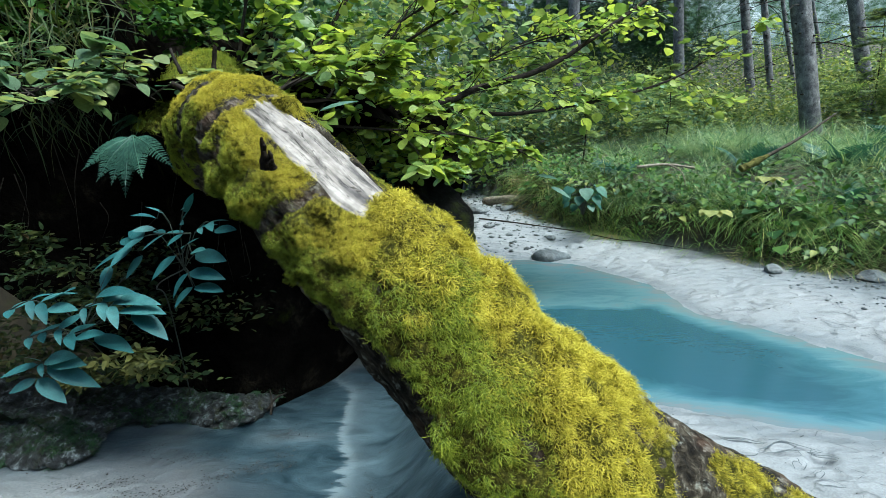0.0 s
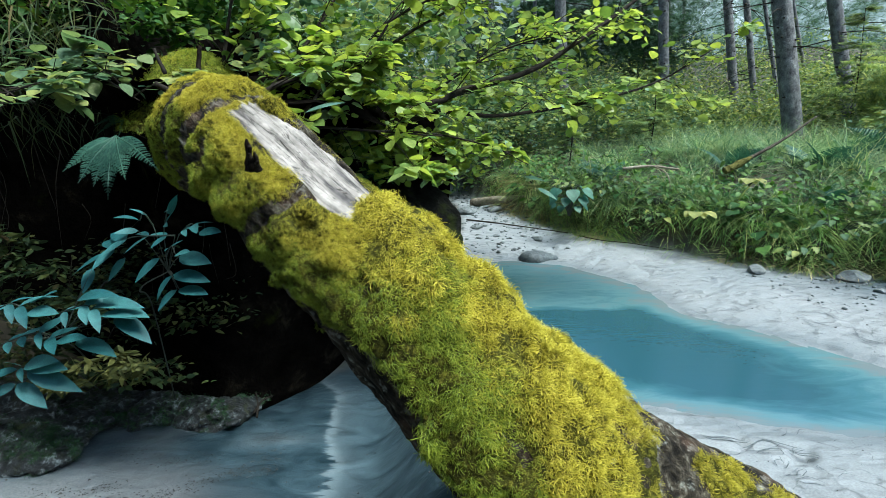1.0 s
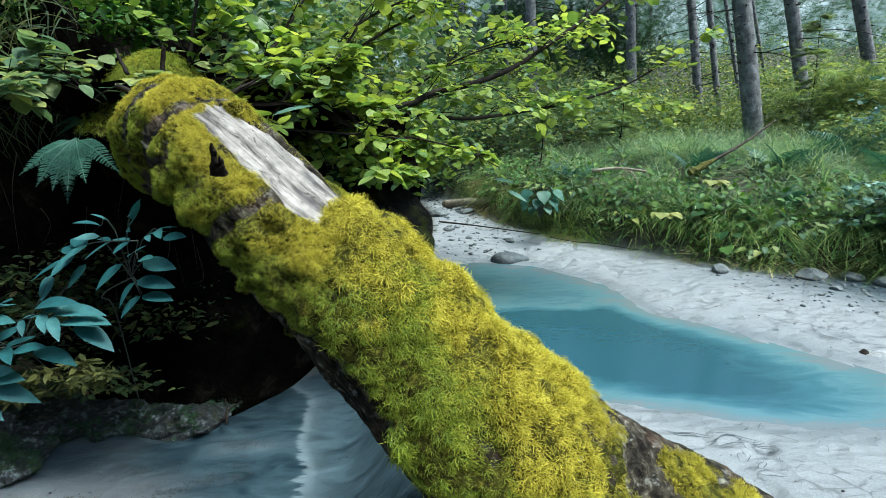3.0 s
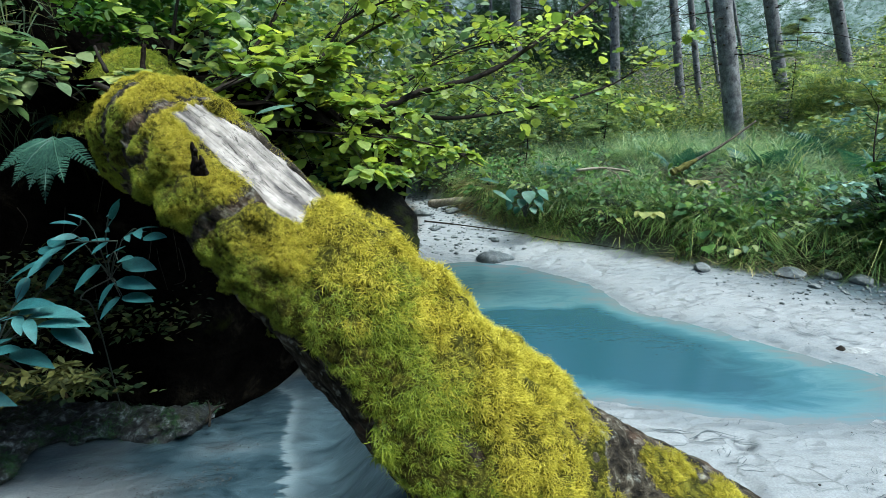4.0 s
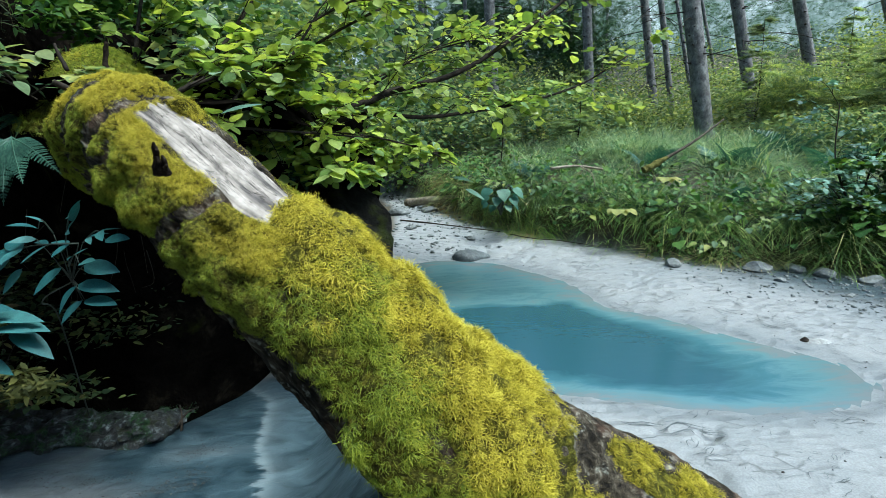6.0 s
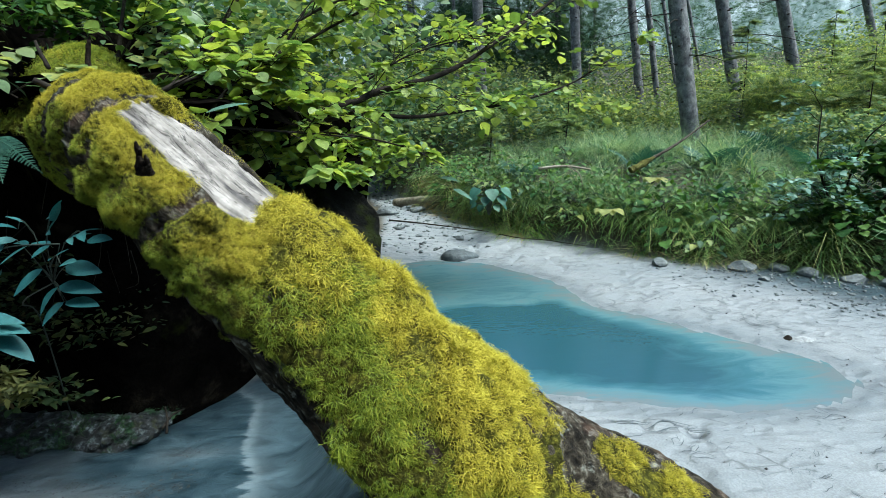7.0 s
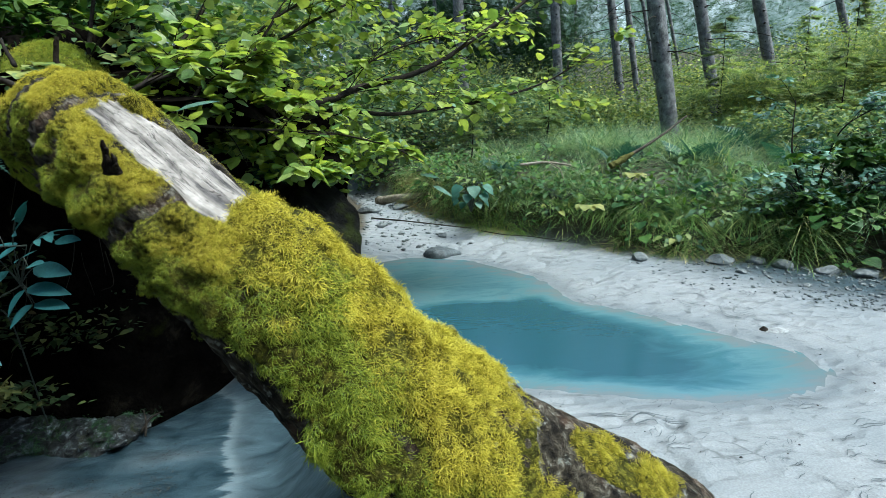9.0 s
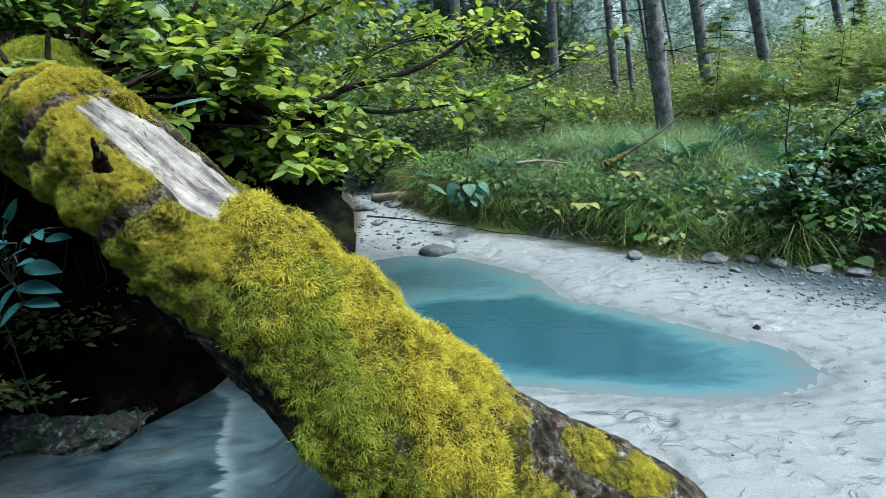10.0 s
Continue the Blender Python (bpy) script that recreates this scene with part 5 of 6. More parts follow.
elder_plant((-1.35, 2.12, -0.06), [(-1.22, 1.75, 0.28), (-0.98, 1.30, 0.47), (-0.74, 1.04, 0.59)], [
    ((-0.735, 1.03, 0.64), (-0.613, 1.0, 0.64), 3, 0.052), ((-0.86, 1.03, 0.576), (-0.694, 1.0, 0.593), 4, 0.048),
    ((-0.884, 1.03, 0.636), (-0.746, 1.0, 0.654), 3, 0.052), ((-0.63, 1.03, 0.633), (-0.548, 1.0, 0.597), 0, 0),
    ((-0.712, 1.03, 0.582), (-0.622, 1.0, 0.572), 0, 0), ((-0.697, 1.03, 0.666), (-0.616, 1.0, 0.701), 0, 0),
    ((-0.665, 1.03, 0.654), (-0.57, 1.0, 0.68), 0, 0), ((-0.638, 1.03, 0.641), (-0.551, 1.0, 0.652), 0, 0),
    ((-0.783, 1.03, 0.662), (-0.719, 1.0, 0.699), 0, 0), ((-0.716, 1.12, 0.709), (-0.727, 1.09, 0.665), 0, 0),
    ((-0.645, 1.12, 0.731), (-0.671, 1.09, 0.692), 0, 0)],
    "broad elder seedling with blue-green feathered leaves in the shade", 52)
elder_plant((-1.38, 2.10, -0.06), [(-1.25, 1.75, 0.20), (-1.02, 1.30, 0.40), (-0.83, 1.05, 0.49)], [
    ((-0.82, 1.03, 0.522), (-0.716, 1.0, 0.494), 0, 0), ((-0.837, 1.03, 0.522), (-0.893, 1.0, 0.516), 0, 0),
    ((-0.832, 1.03, 0.524), (-0.813, 1.0, 0.515), 0, 0), ((-0.812, 1.03, 0.528), (-0.728, 1.0, 0.541), 0, 0),
    ((-0.831, 1.03, 0.529), (-0.835, 1.0, 0.554), 0, 0), ((-0.822, 1.03, 0.529), (-0.744, 1.0, 0.559), 0, 0),
    ((-0.844, 1.03, 0.49), (-0.775, 1.0, 0.458), 0, 0), ((-0.847, 1.03, 0.49), (-0.883, 1.0, 0.475), 0, 0)],
    "low elder seedling with few broad blue-green leaflets", 58)


def frond_mesh(length, width, droop, pairs=20):
    """A fern frond on +y: a rib with tapering pinnae, each edged with small lobes."""
    pieces = [tube([(0, 0, 0), (0, 0.5 * length, 0.1 * droop), (0, length, -droop)], 0.004 * length / 0.3, 0.001, 5, 14)]
    line = spline([(0, 0, 0), (0, 0.5 * length, 0.1 * droop), (0, length, -droop)], 60)
    for k in range(pairs):
        t = 0.12 + 0.86 * k / pairs
        c = line[int(t * 59)]
        w = width * 0.5 * math.sin(math.pi * min(1, 0.22 + 0.8 * t)) ** 0.8 * (1.05 - t * 0.55)
        for s in (-1, 1):
            v, f = [], []
            for m in range(8):
                q = m / 8
                h = 0.085 * w * (1 - q) ** 0.6 + 0.002
                a = c + np.array([s * w * q, w * q * 0.35, -0.18 * w * q * q])
                b = c + np.array([s * w * (q + 0.06), w * (q + 0.06) * 0.35, -0.18 * w * q * q])
                e = c + np.array([s * w * (q + 0.14), w * (q + 0.14) * 0.35, -0.18 * w * q * q])
                o = np.array([s * 0.3 * h, h * 2.4, 0])
                i = len(v)
                v += [a, e, b + 0.8 * o, b - 0.8 * o]
                f += [(i, i + 1, i + 2), (i, i + 3, i + 1)]
            pieces.append((np.array(v), np.array(f)))
    v, f = joined(pieces)
    me = mesh_np("frond", v, f, False)
    me.materials.append(FERN)
    return me


def fern(at, fronds, label, group="ferns"):
    plant = thing("fern", at, label, "fern", group)
    for tip, width, droop in fronds:
        d = Vector(tip) - Vector(at)
        ob = new("frond", frond_mesh(d.length, width, droop))
        ob.parent = plant
        ob.matrix_basis = placing((0, 0, 0), d, (0.05, -0.6, 0.8), 1.0)
    return plant


fern((-0.905, 1.60, 0.985), [((-1.005, 1.49, 0.905), 0.075, 0.02), ((-0.752, 1.50, 0.915), 0.07, 0.03), ((-0.915, 1.47, 0.865), 0.09, 0.02), ((-0.826, 1.47, 0.885), 0.085, 0.02), ((-0.955, 1.47, 0.875), 0.085, 0.02), ((-0.87, 1.46, 0.865), 0.085, 0.02), ((-0.905, 1.50, 0.825), 0.08, 0.03)],
     "fern with spread blue-green fronds hanging from the dark bank")
fern((-0.96, 1.82, 1.06), [((-1.035, 1.72, 1.03), 0.04, 0.015), ((-1.03, 1.72, 1.005), 0.04, 0.015), ((-0.97, 1.72, 1.0), 0.04, 0.02)], "small dark fern under the bank edge")
fern((-0.242, 2.32, 0.875), [((-0.145, 2.2, 0.80), 0.07, 0.02), ((-0.20, 2.18, 0.785), 0.08, 0.03), ((-0.27, 2.2, 0.80), 0.07, 0.02), ((-0.16, 2.2, 0.84), 0.06, 0.02)], "small green fern on the dark boulder behind the log")
fern((3.33, 4.6, 0.60), [((2.95, 4.4, 0.92), 0.26, 0.12), ((3.75, 4.4, 0.84), 0.26, 0.12), ((3.13, 4.3, 0.98), 0.26, 0.12), ((3.56, 4.3, 0.95), 0.26, 0.12), ((3.33, 4.2, 1.0), 0.26, 0.15), ((3.33, 5.0, 0.98), 0.26, 0.1)],
     "large pale green fern spreading on the stream bank")
for x, y, s, turn in [(2.75, 4.9, 0.8, 40), (3.9, 4.0, 0.9, 100), (4.3, 4.9, 1.0, 200), (1.75, 5.3, 0.7, 300), (2.9, 3.75, 0.6, 150), (3.5, 3.55, 0.65, 20), (4.0, 3.2, 0.7, 70)]:
    z = float(ground_at(np.array([x]), np.array([y]))[0][0])
    copy_thing(bpy.data.objects["fern.003"], pose(x, y, z, 0, 0, turn) @ Matrix.Scale(s, 4))


leaf_cloud("ground_plants", [(-1.30, 2.05, 0.05, 0.40, 0.12, 0.06, 0.22), (-1.7, 2.0, 0.15, 0.4, 0.15, 0.15, 0.2), (-1.35, 2.1, 0.35, 0.45, 0.12, 0.25, 0.38), (-0.95, 2.25, 0.30, 0.2, 0.1, 0.2, 0.2)], 2600, OVAL, (0.018, 0.045), SHADE_LEAF,
           "small ground plants, shade put in their leaf colour, crowding the ledge under the bank", "plants", 53)
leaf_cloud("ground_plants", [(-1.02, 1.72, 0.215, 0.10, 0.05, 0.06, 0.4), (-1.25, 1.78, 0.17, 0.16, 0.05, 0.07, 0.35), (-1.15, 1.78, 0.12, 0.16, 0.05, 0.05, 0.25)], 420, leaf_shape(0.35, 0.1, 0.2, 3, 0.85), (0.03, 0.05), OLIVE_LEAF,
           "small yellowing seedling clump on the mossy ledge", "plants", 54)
leaf_cloud("ground_plants", [(-1.36, 1.72, 0.60, 0.14, 0.05, 0.10, 0.4), (-1.33, 1.78, 0.45, 0.2, 0.05, 0.10, 0.4), (-1.62, 1.62, 0.42, 0.16, 0.06, 0.22, 0.9)], 900, leaf_shape(0.4, 0.1, 0.2, 3, 0.85), (0.02, 0.045), SHADE_LEAF,
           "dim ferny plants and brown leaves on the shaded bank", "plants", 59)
gen = np.random.default_rng(55)
n = 800
c = np.stack([gen.uniform(-2.2, -1.05, n), gen.uniform(1.78, 1.95, n), gen.uniform(1.02, 1.55, n)], -1)
v, f = scatter(blade_shape(0.9), c, np.array([0, -0.5, -0.4]) + 0.5 * gen.normal(size=(n, 3)), np.array([0, -0.6, 0.6]) + 0.3 * gen.normal(size=(n, 3)), np.stack([gen.uniform(0.004, 0.008, n), gen.uniform(0.06, 0.2, n), gen.uniform(0.06, 0.2, n)], -1))
tagged(link("hanging_grass", mesh_np("hanging_grass", v, f), SHADE_LEAF), "dim grass and moss hanging from the high dark bank", "grass", kind="stuff")
gen = np.random.default_rng(56)
pieces = []
for k in range(24):
    a = np.array([gen.uniform(-1.9, -0.55), gen.uniform(1.75, 2.2), gen.uniform(0.35, 1.0)])
    e = a + np.array([0.05 * gen.normal(), -0.04, -gen.uniform(0.08, 0.35)])
    pieces.append(tube([a, 0.5 * (a + e) + 0.03 * gen.normal(size=3), e], 0.0022, 0.0006, 4, 8))
v, f = joined(pieces)
tagged(link("hanging_roots", mesh_np("hanging_roots", v, f), TWIG), "thin dark rootlets hanging in the hollow", "roots", kind="stuff")
gen = np.random.default_rng(57)
n = 1100
t = gen.random(n)
lines = [spline([(-1.12, 1.64), (-0.92, 1.66), (-0.74, 1.76), (-0.60, 1.79)], 200), spline([(-1.40, 1.69), (-1.25, 1.70), (-1.12, 1.74)], 200), spline([(-1.2, 1.95), (-1.0, 1.85), (-0.8, 1.86)], 200), spline([(-0.60, 2.08), (-0.66, 1.95), (-0.62, 1.82)], 200)]
c = np.array([lines[gen.choice(4, p=[0.5, 0.2, 0.15, 0.15])][int(s * 199)] for s in t]) + gen.normal(size=(n, 2)) * np.array([0.045, 0.022])
z = ground_at(c[:, 0], c[:, 1])[0] + 0.002
v, f = scatter(leaf_shape(0.4, 0.1, 0.1, 2, 0.8), np.stack([c[:, 0], c[:, 1], z], -1), gen.normal(size=(n, 3)) * np.array([1, 0.6, 0.15]), np.array([0, 0, 1.0]) + 0.3 * gen.normal(size=(n, 3)), gen.uniform(0.003, 0.012, n))
tagged(link("litter", mesh_np("litter", v, f), LITTER), "dark strands of washed-up needles and leaf litter on wet sand", "litter", kind="stuff")


# ---- herbs along the foot of the banks ----
HERB = [mesh_np("leaf", *leaf_shape(0.9, 0.08, 0.25, 4, 0.7, 0.02)), mesh_np("leaf", *leaf_shape(0.55, 0.12, 0.3, 4, 0.8))]
HERB[0].materials.append(LEAF_DEEP)
HERB[1].materials.append(BUSH)


def herb(seed, leaves, reach, size, kind):
    gen = np.random.default_rng(seed)
    plant = thing("broadleaf_herb", (0, 0, -50), "low broad-leaved herb with drooping green leaves on the bank", "herb", "bank herbs")
    for k in range(leaves):
        a = gen.uniform(0, 2 * np.pi)
        d = np.array([math.cos(a), math.sin(a), gen.uniform(0.2, 1.1)])
        e = unit(d) * reach * gen.uniform(0.5, 1.1)
        v, f = tube([(0, 0, 0), e * 0.6 + (0, 0, 0.03), e], 0.0025, 0.0015, 5, 6)
        st = link("stalk", mesh_np("stalk", v, f), STEM, plant)
        ob = new("leaf", HERB[kind])
        ob.parent = st
        ob.matrix_basis = placing(e, d * np.array([1, 1, -0.25]), (0.1 * gen.normal(), -0.3, 1.0), size * gen.uniform(0.6, 1.2))
    return plant


PROTO = [herb(61, 12, 0.15, 0.062, 0), herb(62, 16, 0.15, 0.06, 1), herb(63, 10, 0.18, 0.085, 0)]
gen = np.random.default_rng(64)
spots = np.vstack([on_bank(110, gen, 0.06, 0.32, y_max=6.5, x_max=4.6), on_bank(30, gen, 0.3, 1.6, y_max=6.0, x_max=4.6)])
heights = ground_at(spots[:, 0], spots[:, 1])[0]
for k, ((x, y), z) in enumerate(zip(spots, heights)):
    made = PROTO[k % 3] if k < 3 else None
    m = pose(x, y, z + 0.01, 0, 0, gen.uniform(0, 360)) @ Matrix.Scale(gen.uniform(0.7, 1.3), 4)
    if made is not None:
        made.matrix_basis = m
    else:
        copy_thing(PROTO[k % 3], pose(x, y, z + 0.01, 0, 0, gen.uniform(0, 360)))

c = on_bank(3000, np.random.default_rng(65), 0.10, 0.8, y_max=6.5, x_max=5.0)
gen = np.random.default_rng(66)
z = ground_at(c[:, 0], c[:, 1])[0] + gen.uniform(0.0, 0.26, len(c))
v, f = scatter(OVAL, np.stack([c[:, 0], c[:, 1], z], -1), gen.normal(size=(len(c), 3)) * np.array([1, 1, 0.4]) + np.array([0, -0.5, -0.2]), np.array([0, -0.5, 1.0]) + 0.4 * gen.normal(size=(len(c), 3)), gen.uniform(0.03, 0.075, len(c)))
tagged(link("bank_leaves", mesh_np("bank_leaves", v, f), LEAF_DEEP), "mixed small leaves of plants crowding the bank edge", "plants", kind="stuff")

# Leaves added above the bank to throw shade on its foot.
leaf_cloud("bank_herbs", [(3.75, 3.15, 0.80, 0.5, 0.25, 0.12, 0.4), (4.3, 2.9, 0.95, 0.5, 0.3, 0.15, 0.3), (3.45, 3.05, 0.52, 0.35, 0.12, 0.10, 0.3)], 2400, OVAL, (0.05, 0.09), LEAF_DEEP,
           "dark shrub leaves added over the bank to cast shade on its foot", "plants", 68)
# Dark leaf colour here stands in for the shaded hollow below the bank.
leaf_cloud("bank_herbs", [(3.25, 3.02, 0.34, 0.32, 0.14, 0.14, 0.5), (3.75, 2.55, 0.36, 0.3, 0.2, 0.16, 0.5)], 1100, OVAL, (0.05, 0.10), LEAF_DEEP,
           "dark broad leaves added in place of the shaded hollow at the foot of the bank", "plants", 67)

# ---- shrub on the far bank, sticks and stones ----
LEAF_PALE = foliage("pale_blue_green_leaf", [(0.0, (0.035, 0.08, 0.055)), (0.6, (0.075, 0.145, 0.105)), (1.0, (0.14, 0.22, 0.17))], 0.25, 0.4, (0.9, 1.1, 0.7))
pale = mesh_np("leaf", *leaf_shape(0.34, 0.10, 0.08, 5, 0.8))
pale.materials.append(LEAF_PALE)
hazel = bpy.data.objects["hazel_shrub.001"]
for at, way in (((-0.29, 1.30, 1.035), (0.9, -0.1, 0.28)), ((0.42, 2.4, 0.80), (0.9, -0.4, -0.1)), ((0.46, 2.28, 0.76), (0.8, -0.4, -0.4))):
    ob = new("leaf", pale)
    ob.parent = hazel
    ob.matrix_basis = Matrix.Translation(-hazel.location) @ placing(at, way, (0.0, -0.35, 1.0), 0.10)
    tagged(ob, "large pale silvery leaf")
leafy("bank_shrub", (3.36, 3.2, 0.4), [
    ([(3.36, 3.2, 0.42), (3.5, 3.3, 0.6), (3.52, 3.2, 0.98), (3.75, 3.1, 1.17)], 0.009, 0.003),
    ([(3.36, 3.2, 0.42), (3.25, 3.3, 0.8), (3.31, 3.4, 1.2)], 0.008, 0.003),
    ([(3.38, 3.2, 0.42), (3.6, 3.0, 0.62), (3.75, 2.9, 0.74)], 0.007, 0.002),
    ([(3.36, 3.2, 0.42), (3.1, 3.1, 0.6), (2.95, 3.0, 0.66)], 0.006, 0.002),
    ([(3.6, 3.2, 0.45), (4.0, 3.1, 0.8), (4.3, 3.0, 1.1)], 0.007, 0.002)],
    "thin-stemmed bank shrub with small pale blue-green leaves", "shrub", 71, (0.028, 0.05), 0, 1.0, 0.35, 9, LEAF_PALE)
YELLOWING = foliage("yellowing_leaf", [(0.0, (0.13, 0.17, 0.05)), (1.0, (0.30, 0.29, 0.10))], 0.35, 0.6)
BIG = mesh_np("leaf", *leaf_shape(1.0, 0.06, 0.22, 5, 0.65, 0.015))
BIG.materials.append(YELLOWING)
BIG_BLUE = mesh_np("leaf", *leaf_shape(0.95, 0.08, 0.28, 6, 0.65, 0.012))
BIG_BLUE.materials.append(FERN)
for (x, y, z), n in (((2.50, 4.14, 0.58), 5), ((1.98, 3.90, 0.36), 4)):
    plant = thing("butterbur", (x, y, z), "butterbur with large yellowing leaves in the bank grass", "herb", "butterburs")
    for k in range(n):
        a = -2.6 + 2.0 * k / n
        d = np.array([math.cos(a), math.sin(a), 0.0])
        v, f = tube([np.zeros(3), d * 0.04 + (0, 0, 0.05), d * 0.07 + (0, 0, 0.07)], 0.004, 0.003, 6, 8)
        st = link("stalk", mesh_np("stalk", v, f), STEM, plant)
        ob = new("leaf", BIG)
        ob.parent = st
        ob.matrix_basis = placing(d * 0.07 + np.array([0, 0, 0.07]), d + np.array([0, 0, -0.35 + 0.2 * (k % 2)]), (0.2 * (k - 2), -0.4, 1.0), 0.075 + 0.03 * (k % 2))
branch = thing("fallen_branch", (2.33, 4.2, 0.66), "broken branch with a mossy butt lying up from the grass", "branch")
v, f = tube([(2.34, 4.17, 0.72), (2.48, 4.2, 0.78), (2.80, 4.28, 0.93), (3.12, 4.36, 1.12)], 0.020, 0.007, 10, 40, 0.6)
part("limb", mesh_np("limb", v, f), DEADWOOD_DARK, branch)
v, f = tube([(2.30, 4.16, 0.705), (2.39, 4.18, 0.74), (2.49, 4.2, 0.785), (2.58, 4.23, 0.825)], 0.032, 0.012, 12, 40, 1.8, 2.0)
part("moss_sleeve", mesh_np("moss_sleeve", v, f), MOSS_OCHRE, branch, "ochre-green moss round the butt")
burr = thing("butterbur", (1.20, 4.55, 0.30), "butterbur with large drooping blue-green leaves over the bank foot", "herb", "butterburs")
for k in range(12):
    a = math.pi * (0.9 + 1.25 * k / 11)
    d = np.array([math.cos(a), math.sin(a), 0.0])
    tall = 0.10 + 0.07 * (k % 3)
    v, f = tube([np.zeros(3), d * 0.05 + (0, 0, tall), d * 0.11 + (0, 0, tall)], 0.005, 0.003, 6, 8)
    st = link("stalk", mesh_np("stalk", v, f), STEM, burr)
    ob = new("leaf", BIG_BLUE)
    ob.parent = st
    ob.matrix_basis = placing(d * 0.11 + np.array([0, 0, tall]), d + np.array([0, 0, -0.55 - 0.2 * (k % 2)]), (0.1 * (k - 6), -0.5, 1.0), 0.075 + 0.025 * (k % 3))
stick("dead_stick", [(1.66, 4.6, 0.70), (1.9, 4.58, 0.72), (2.15, 4.6, 0.69)], 0.014, 0.008, DEADWOOD, "pale dead stick resting across the grass")
stick("dead_stick", [(1.92, 4.57, 0.72), (2.0, 4.5, 0.66), (2.02, 4.45, 0.55)], 0.006, 0.004, DEADWOOD, "thin pale dead twig bent down to the bank")
stick("driftwood_branch", [(0.36, 5.27, 0.165), (0.6, 5.18, 0.15), (0.8, 4.98, 0.15), (1.0, 4.88, 0.135), (1.23, 4.67, 0.13)], 0.008, 0.004, TWIG, "thin dark branch washed up across the sand")
stick("driftwood_branch", [(1.30, 4.58, 0.12), (1.45, 4.38, 0.115), (1.62, 4.27, 0.115), (1.87, 3.97, 0.115)], 0.004, 0.002, TWIG, "thin dark branch washed up along the bank foot")
stick("driftwood_branch", [(0.5, 6.2, 0.22), (0.75, 5.8, 0.3), (1.0, 5.6, 0.34)], 0.05, 0.03, DEADWOOD, "grey driftwood limb beside the far stream")
stick("twig", [(-0.76, 2.1, -0.17), (-0.73, 2.13, -0.13), (-0.69, 2.16, -0.12)], 0.006, 0.003, TWIG, "short dark twig on the wet sand")
stick("twig", [(-0.74, 2.08, -0.18), (-0.745, 2.12, -0.14), (-0.76, 2.15, -0.10)], 0.005, 0.003, TWIG, "short dark twig on the wet sand")
for k, (x, y, s) in enumerate([(2.62, 3.14, 0.10), (2.86, 3.09, 0.09), (2.93, 2.93, 0.08), (3.07, 2.72, 0.08), (3.22, 2.60, 0.09), (2.17, 3.40, 0.08), (2.58, 2.89, 0.04), (2.74, 2.55, 0.03), (0.45, 5.0, 0.06), (0.6, 4.75, 0.04), (0.95, 4.62, 0.05), (0.35, 5.6, 0.12), (0.7, 5.7, 0.09)]):
    z = float(ground_at(np.array([x]), np.array([y]))[0][0])
    rock("stone", (x, y, z + 0.15 * s), (s, s * 0.75, s * 0.5), 80 + k, ROCK, "rounded grey stream stone bedded in sand", "bank stones", k * 47)


def gravel(name, spots, size, label, seed, mat=ROCK):
    gen = np.random.default_rng(seed)
    z = ground_at(spots[:, 0], spots[:, 1])[0]
    v, f = stone((1, 0.8, 0.5), seed, 0.6, 1)
    n = len(spots)
    d = np.stack([gen.normal(size=n), gen.normal(size=n), 0.15 * gen.normal(size=n)], -1)
    sv, sf = scatter((v, f), np.stack([spots[:, 0], spots[:, 1], z + 0.002], -1), d, np.array([0, 0, 1.0]) + 0.2 * gen.normal(size=(n, 3)), size[0] + (size[1] - size[0]) * gen.random(n) ** 3)
    tagged(link(name, mesh_np(name, sv, sf), mat), label, "gravel", kind="stuff")


gen = np.random.default_rng(89)
n = 900
c = np.stack([gen.uniform(0.85, 1.45, n), 7.4 - 1.15 * gen.uniform(0.85, 1.45, n) + 0.25 * gen.normal(size=n)], -1)
z = ground_at(c[:, 0], c[:, 1])[0] + 0.01
v, f = scatter(blade_shape(0.3), np.stack([c[:, 0], c[:, 1], z], -1), gen.normal(size=(n, 3)) * np.array([1, 1, 0.25]) + np.array([-0.6, -0.6, 0.1]), np.array([0, 0, 1.0]) + 0.3 * gen.normal(size=(n, 3)), np.stack([gen.uniform(0.006, 0.012, n), gen.uniform(0.1, 0.3, n), gen.uniform(0.1, 0.3, n)], -1))
tagged(link("dry_grass", mesh_np("dry_grass", v, f), STRAW), "reddish-brown dry grass and needles washed up at the sandbar", "grass", kind="stuff")
gen = np.random.default_rng(90)
c = on_bank(4500, gen, -0.75, -0.02, y_max=4.2, x_max=4.5)
c = c[(c[:, 0] > 1.9 + 0.6 * gen.random(len(c))) & (gen.random(len(c)) < np.clip((c[:, 0] - 1.8) / 1.4, 0.05, 1))]
gravel("gravel", c, (0.004, 0.022), "dark grey gravel strewn along the foot of the bank", 91)
c = np.stack([gen.uniform(0.25, 1.15, 700), gen.uniform(4.3, 7.5, 700)], -1)
gravel("gravel", c, (0.006, 0.035), "grey pebbles strewn over the head of the sandbar", 92)
c = np.stack([gen.uniform(-1.7, 3.2, 700), gen.uniform(0.7, 4.0, 700)], -1)
c = c[~inside(c[:, 0], c[:, 1], POOL)]
gravel("debris", c, (0.002, 0.007), "dark crumbs of bark and grit on the sand", 93, LITTER)


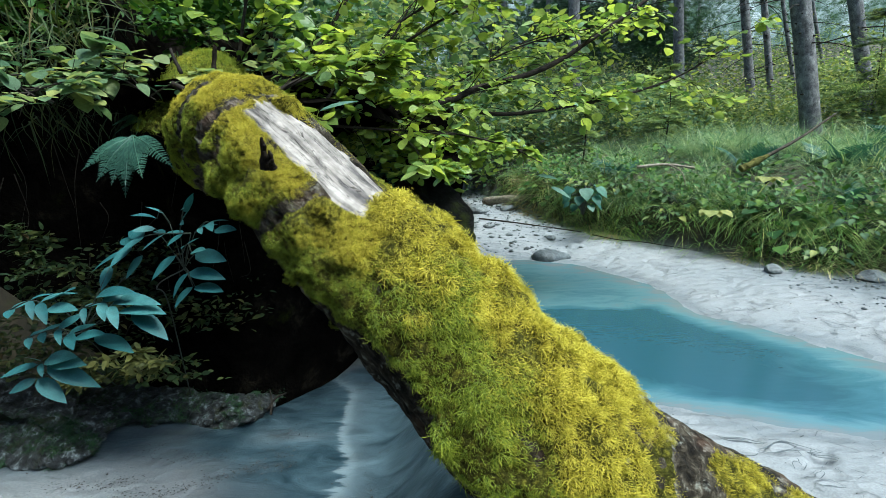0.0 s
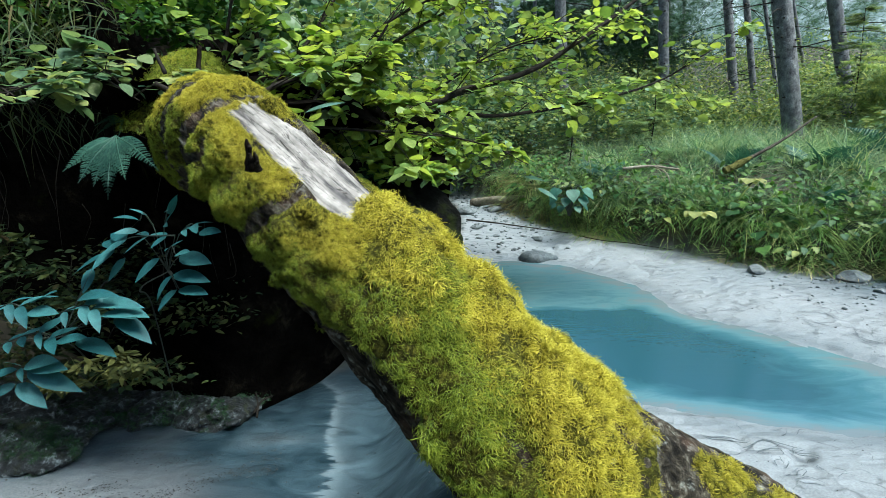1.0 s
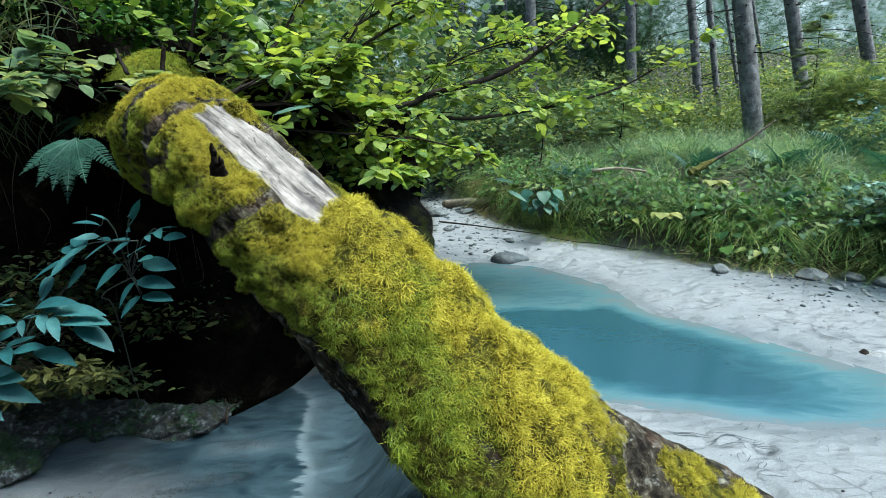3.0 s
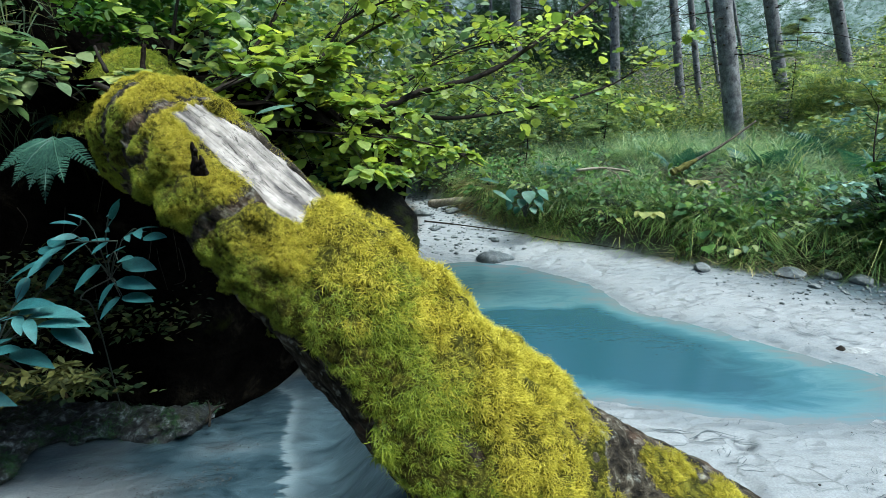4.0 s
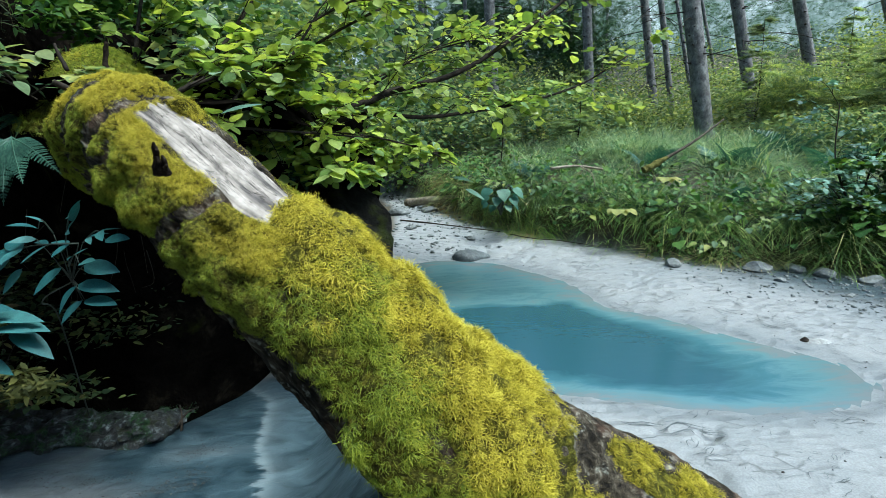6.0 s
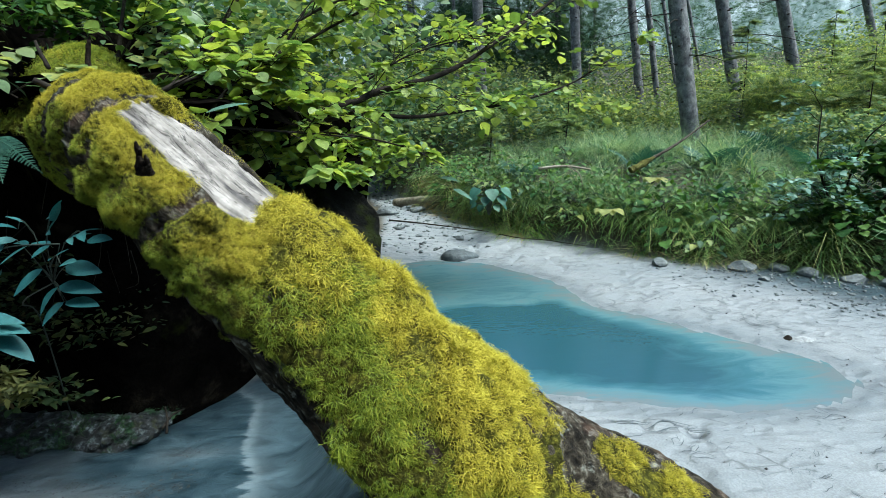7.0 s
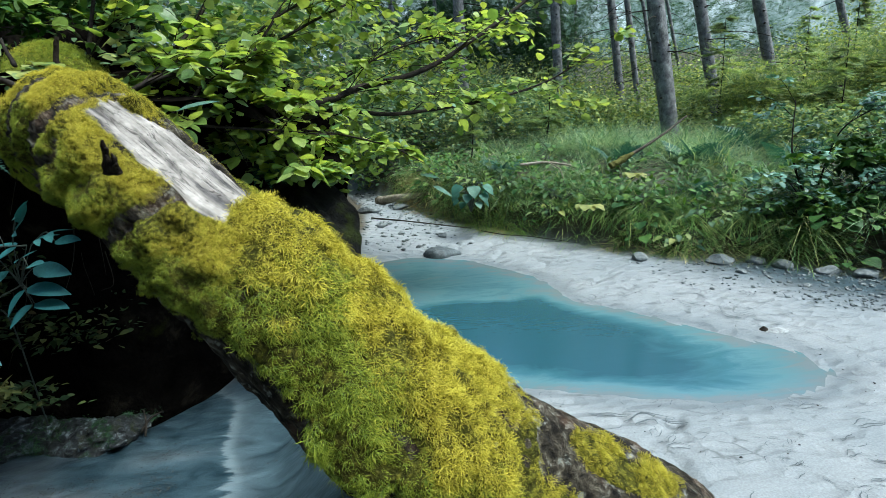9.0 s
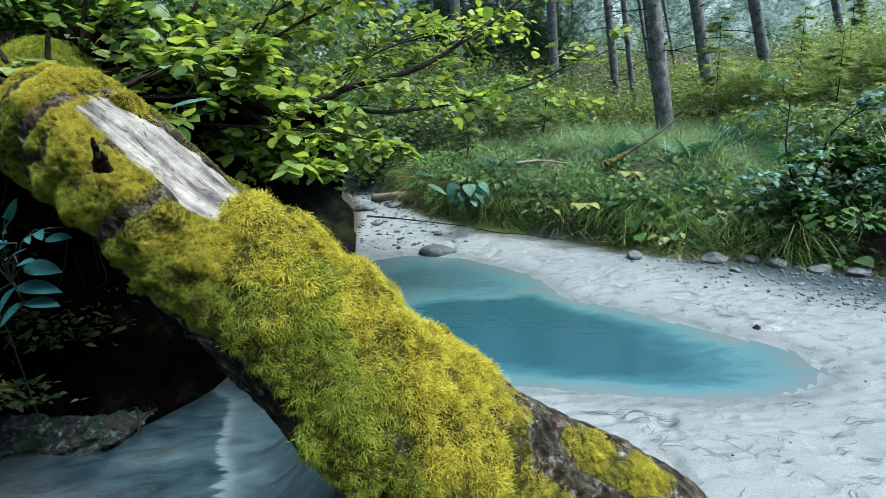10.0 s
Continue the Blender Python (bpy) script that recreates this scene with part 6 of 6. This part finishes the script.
# ---- small dark crescents painted as shadow along sand ripples, and drying cracks ----
def crescent(bend):
    t = np.linspace(0, 1, 9)
    w = 0.5 * np.sin(np.pi * t) ** 0.7
    c = np.stack([bend * 4 * t * (1 - t) + 0.05 * np.sin(9 * t), t], -1)
    v = np.stack([np.stack([c[:, 0] - w * 0.04, c[:, 1], 0 * t], -1), np.stack([c[:, 0] + w * 0.04, c[:, 1], 0 * t], -1)], 1).reshape(-1, 3)
    f = np.array([q for s in range(8) for q in ((2 * s, 2 * s + 1, 2 * s + 3), (2 * s, 2 * s + 3, 2 * s + 2))])
    return v, f


def sand_marks(name, c, way, size, lift, seed, label):
    gen = np.random.default_rng(seed)
    pieces = []
    for bend in (0.16, -0.2, 0.3, 0.04):
        k = gen.integers(0, 4, len(c)) == 0
        z = np.maximum(ground_at(c[k, 0], c[k, 1])[0], 0.0) + lift
        d = np.stack([way[k, 0], way[k, 1], 0 * z], -1)
        pieces.append(scatter(crescent(bend), np.stack([c[k, 0], c[k, 1], z], -1), d, np.tile([0, 0, 1.0], (k.sum(), 1)), size[k]))
    v, f = joined(pieces)
    tagged(link(name, mesh_np(name, v, f), SAND_SHADE_CRACK), label, "sand marks", kind="stuff")


# One dark colour for painted ripple shadows and for the long cracks.
SAND_SHADE_CRACK = rough_stuff("sand_shade_and_crack", [(0.35, (0.03, 0.038, 0.042)), (0.65, (0.09, 0.105, 0.11))], 40, 0.8, 0.001)
gen = np.random.default_rng(94)
c = np.stack([gen.uniform(0.4, 3.4, 4200), gen.uniform(0.9, 3.9, 4200)], -1)
c = c[~inside(c[:, 0], c[:, 1], POOL) & (curve_side(c[:, 0], c[:, 1], RIGHT_BANK) < -0.1) & (fbm(np.stack([c[:, 0], c[:, 1], 0 * c[:, 0]], -1), 2.5, 3) > -0.12)]
way = np.array([0.8, 0.25]) + 0.55 * gen.normal(size=(len(c), 2))
sand_marks("sand_marks", c, way, 0.012 + 0.055 * gen.random(len(c)) ** 2, 0.0025, 95, "small dark crescents laid on as shadow lines of sand ripples")
c = np.stack([gen.uniform(1.1, 3.2, 2600), gen.uniform(2.0, 4.3, 2600)], -1)
c = c[~inside(c[:, 0], c[:, 1], POOL) & (curve_side(c[:, 0], c[:, 1], RIGHT_BANK) < -0.12)]
sand_marks("sand_marks", c, np.array([0.75, -0.55]) + 0.4 * gen.normal(size=(len(c), 2)), 0.03 + 0.045 * gen.random(len(c)), 0.003, 97, "rows of dark slivers laid on as shadow of small scallops on the sloping sandbar")
c = np.stack([gen.uniform(0.7, 2.2, 70), gen.uniform(1.0, 1.75, 70)], -1)
c = c[~inside(c[:, 0], c[:, 1], POOL)]
sand_marks("sand_marks", c, np.array([0.9, -0.2]) + 0.25 * gen.normal(size=(len(c), 2)), 0.06 + 0.14 * gen.random(len(c)) ** 2, 0.003, 98, "long thin drying cracks in the near sand")
c = np.stack([gen.uniform(1.6, 2.5, 160), gen.uniform(1.4, 2.7, 160)], -1)
c = c[~inside(c[:, 0], c[:, 1], POOL) & (np.abs(curve_side(c[:, 0], c[:, 1], POOL)) < 0.25)]
sand_marks("sand_marks", c, np.array([-0.35, 0.9]) + 0.3 * gen.normal(size=(len(c), 2)), 0.05 + 0.09 * gen.random(len(c)), 0.003, 96, "dark curved slivers laid on as shadowed ripple edges at the tip of the pool")


# ---- young spruces among the bushes ----
def sapling(x, y, height, seed):
    gen = np.random.default_rng(seed)
    z0 = float(ground_at(np.array([x]), np.array([y]))[0][0]) - 0.05
    tree = thing("young_spruce", (x, y, z0), "young spruce with thin drooping light green sprays", "tree", "young spruces")
    v, f = tube([(x, y, z0), (x + 0.03, y, z0 + height * 0.5), (x, y, z0 + height)], 0.010, 0.003, 7, 12)
    part("stem", mesh_np("stem", v, f), TWIG, tree)
    pos, way = [], []
    for k in range(34):
        h = gen.uniform(0.12, 1.0)
        a = gen.uniform(0, 2 * np.pi)
        reach = (1.08 - h) * height * 0.42 * gen.uniform(0.6, 1.1)
        c = np.array([x, y, z0 + h * height])
        d = np.array([math.cos(a), math.sin(a), -0.12])
        v, f = tube([c, c + d * reach * 0.6, c + d * reach + (0, 0, -0.1 * reach)], 0.005, 0.0015, 5, 6)
        part("branch", mesh_np("branch", v, f), TWIG, tree)
        for t in np.linspace(0.1, 1.0, 14):
            for sgn in (-1, 0, 1):
                pos.append(c + d * reach * t)
                way.append(d + sgn * 0.8 * np.array([-d[1], d[0], -0.25]) + 0.2 * gen.normal(size=3))
    v, f = scatter(SPRAY, np.array(pos), np.array(way), np.array([0, 0, 1.0]) + 0.3 * gen.normal(size=(len(pos), 3)), gen.uniform(0.07, 0.14, len(pos)))
    tagged(part("needles", mesh_np("needles", v, f, False), LIGHT_NEEDLE, tree), kind="stuff")


LIGHT_NEEDLE = foliage("light_spruce_needles", [(0.0, (0.08, 0.14, 0.07)), (0.6, (0.16, 0.22, 0.10)), (1.0, (0.26, 0.30, 0.13))], 0.4, 0.6)
for k, (x, y, h) in enumerate([(4.9, 6.3, 1.5), (6.4, 6.6, 1.7), (2.7, 6.6, 1.0), (1.6, 6.2, 0.9), (5.6, 5.2, 1.2), (7.6, 7.0, 1.9)]):
    sapling(x, y, h, 700 + k)


# ---- the distance ----
def build_backdrop():
    a = np.linspace(0, 2 * np.pi, 65)
    v = np.array([(3 + 60 * math.cos(t), 60 * math.sin(t), z) for z in (-6, 24) for t in a])
    q = [(i, i + 1, i + 66, i + 65) for i in range(64)]
    m, nt, bsdf, out = material("glowing_painted_haze")
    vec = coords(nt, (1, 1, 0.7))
    # Distance haze and bright sky gaps are painted in and glow by themselves.
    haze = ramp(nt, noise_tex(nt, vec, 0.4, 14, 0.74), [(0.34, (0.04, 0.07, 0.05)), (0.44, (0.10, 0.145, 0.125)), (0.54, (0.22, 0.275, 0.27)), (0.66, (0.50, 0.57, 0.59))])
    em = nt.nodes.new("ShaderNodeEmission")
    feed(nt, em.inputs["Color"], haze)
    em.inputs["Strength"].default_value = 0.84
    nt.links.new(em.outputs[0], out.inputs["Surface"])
    tagged(link("backdrop", mesh_np("backdrop", v, q), m), "glowing backdrop painted as hazy wooded hillside and bright sky gaps far behind the trees", "backdrop", kind="structure")


build_backdrop()
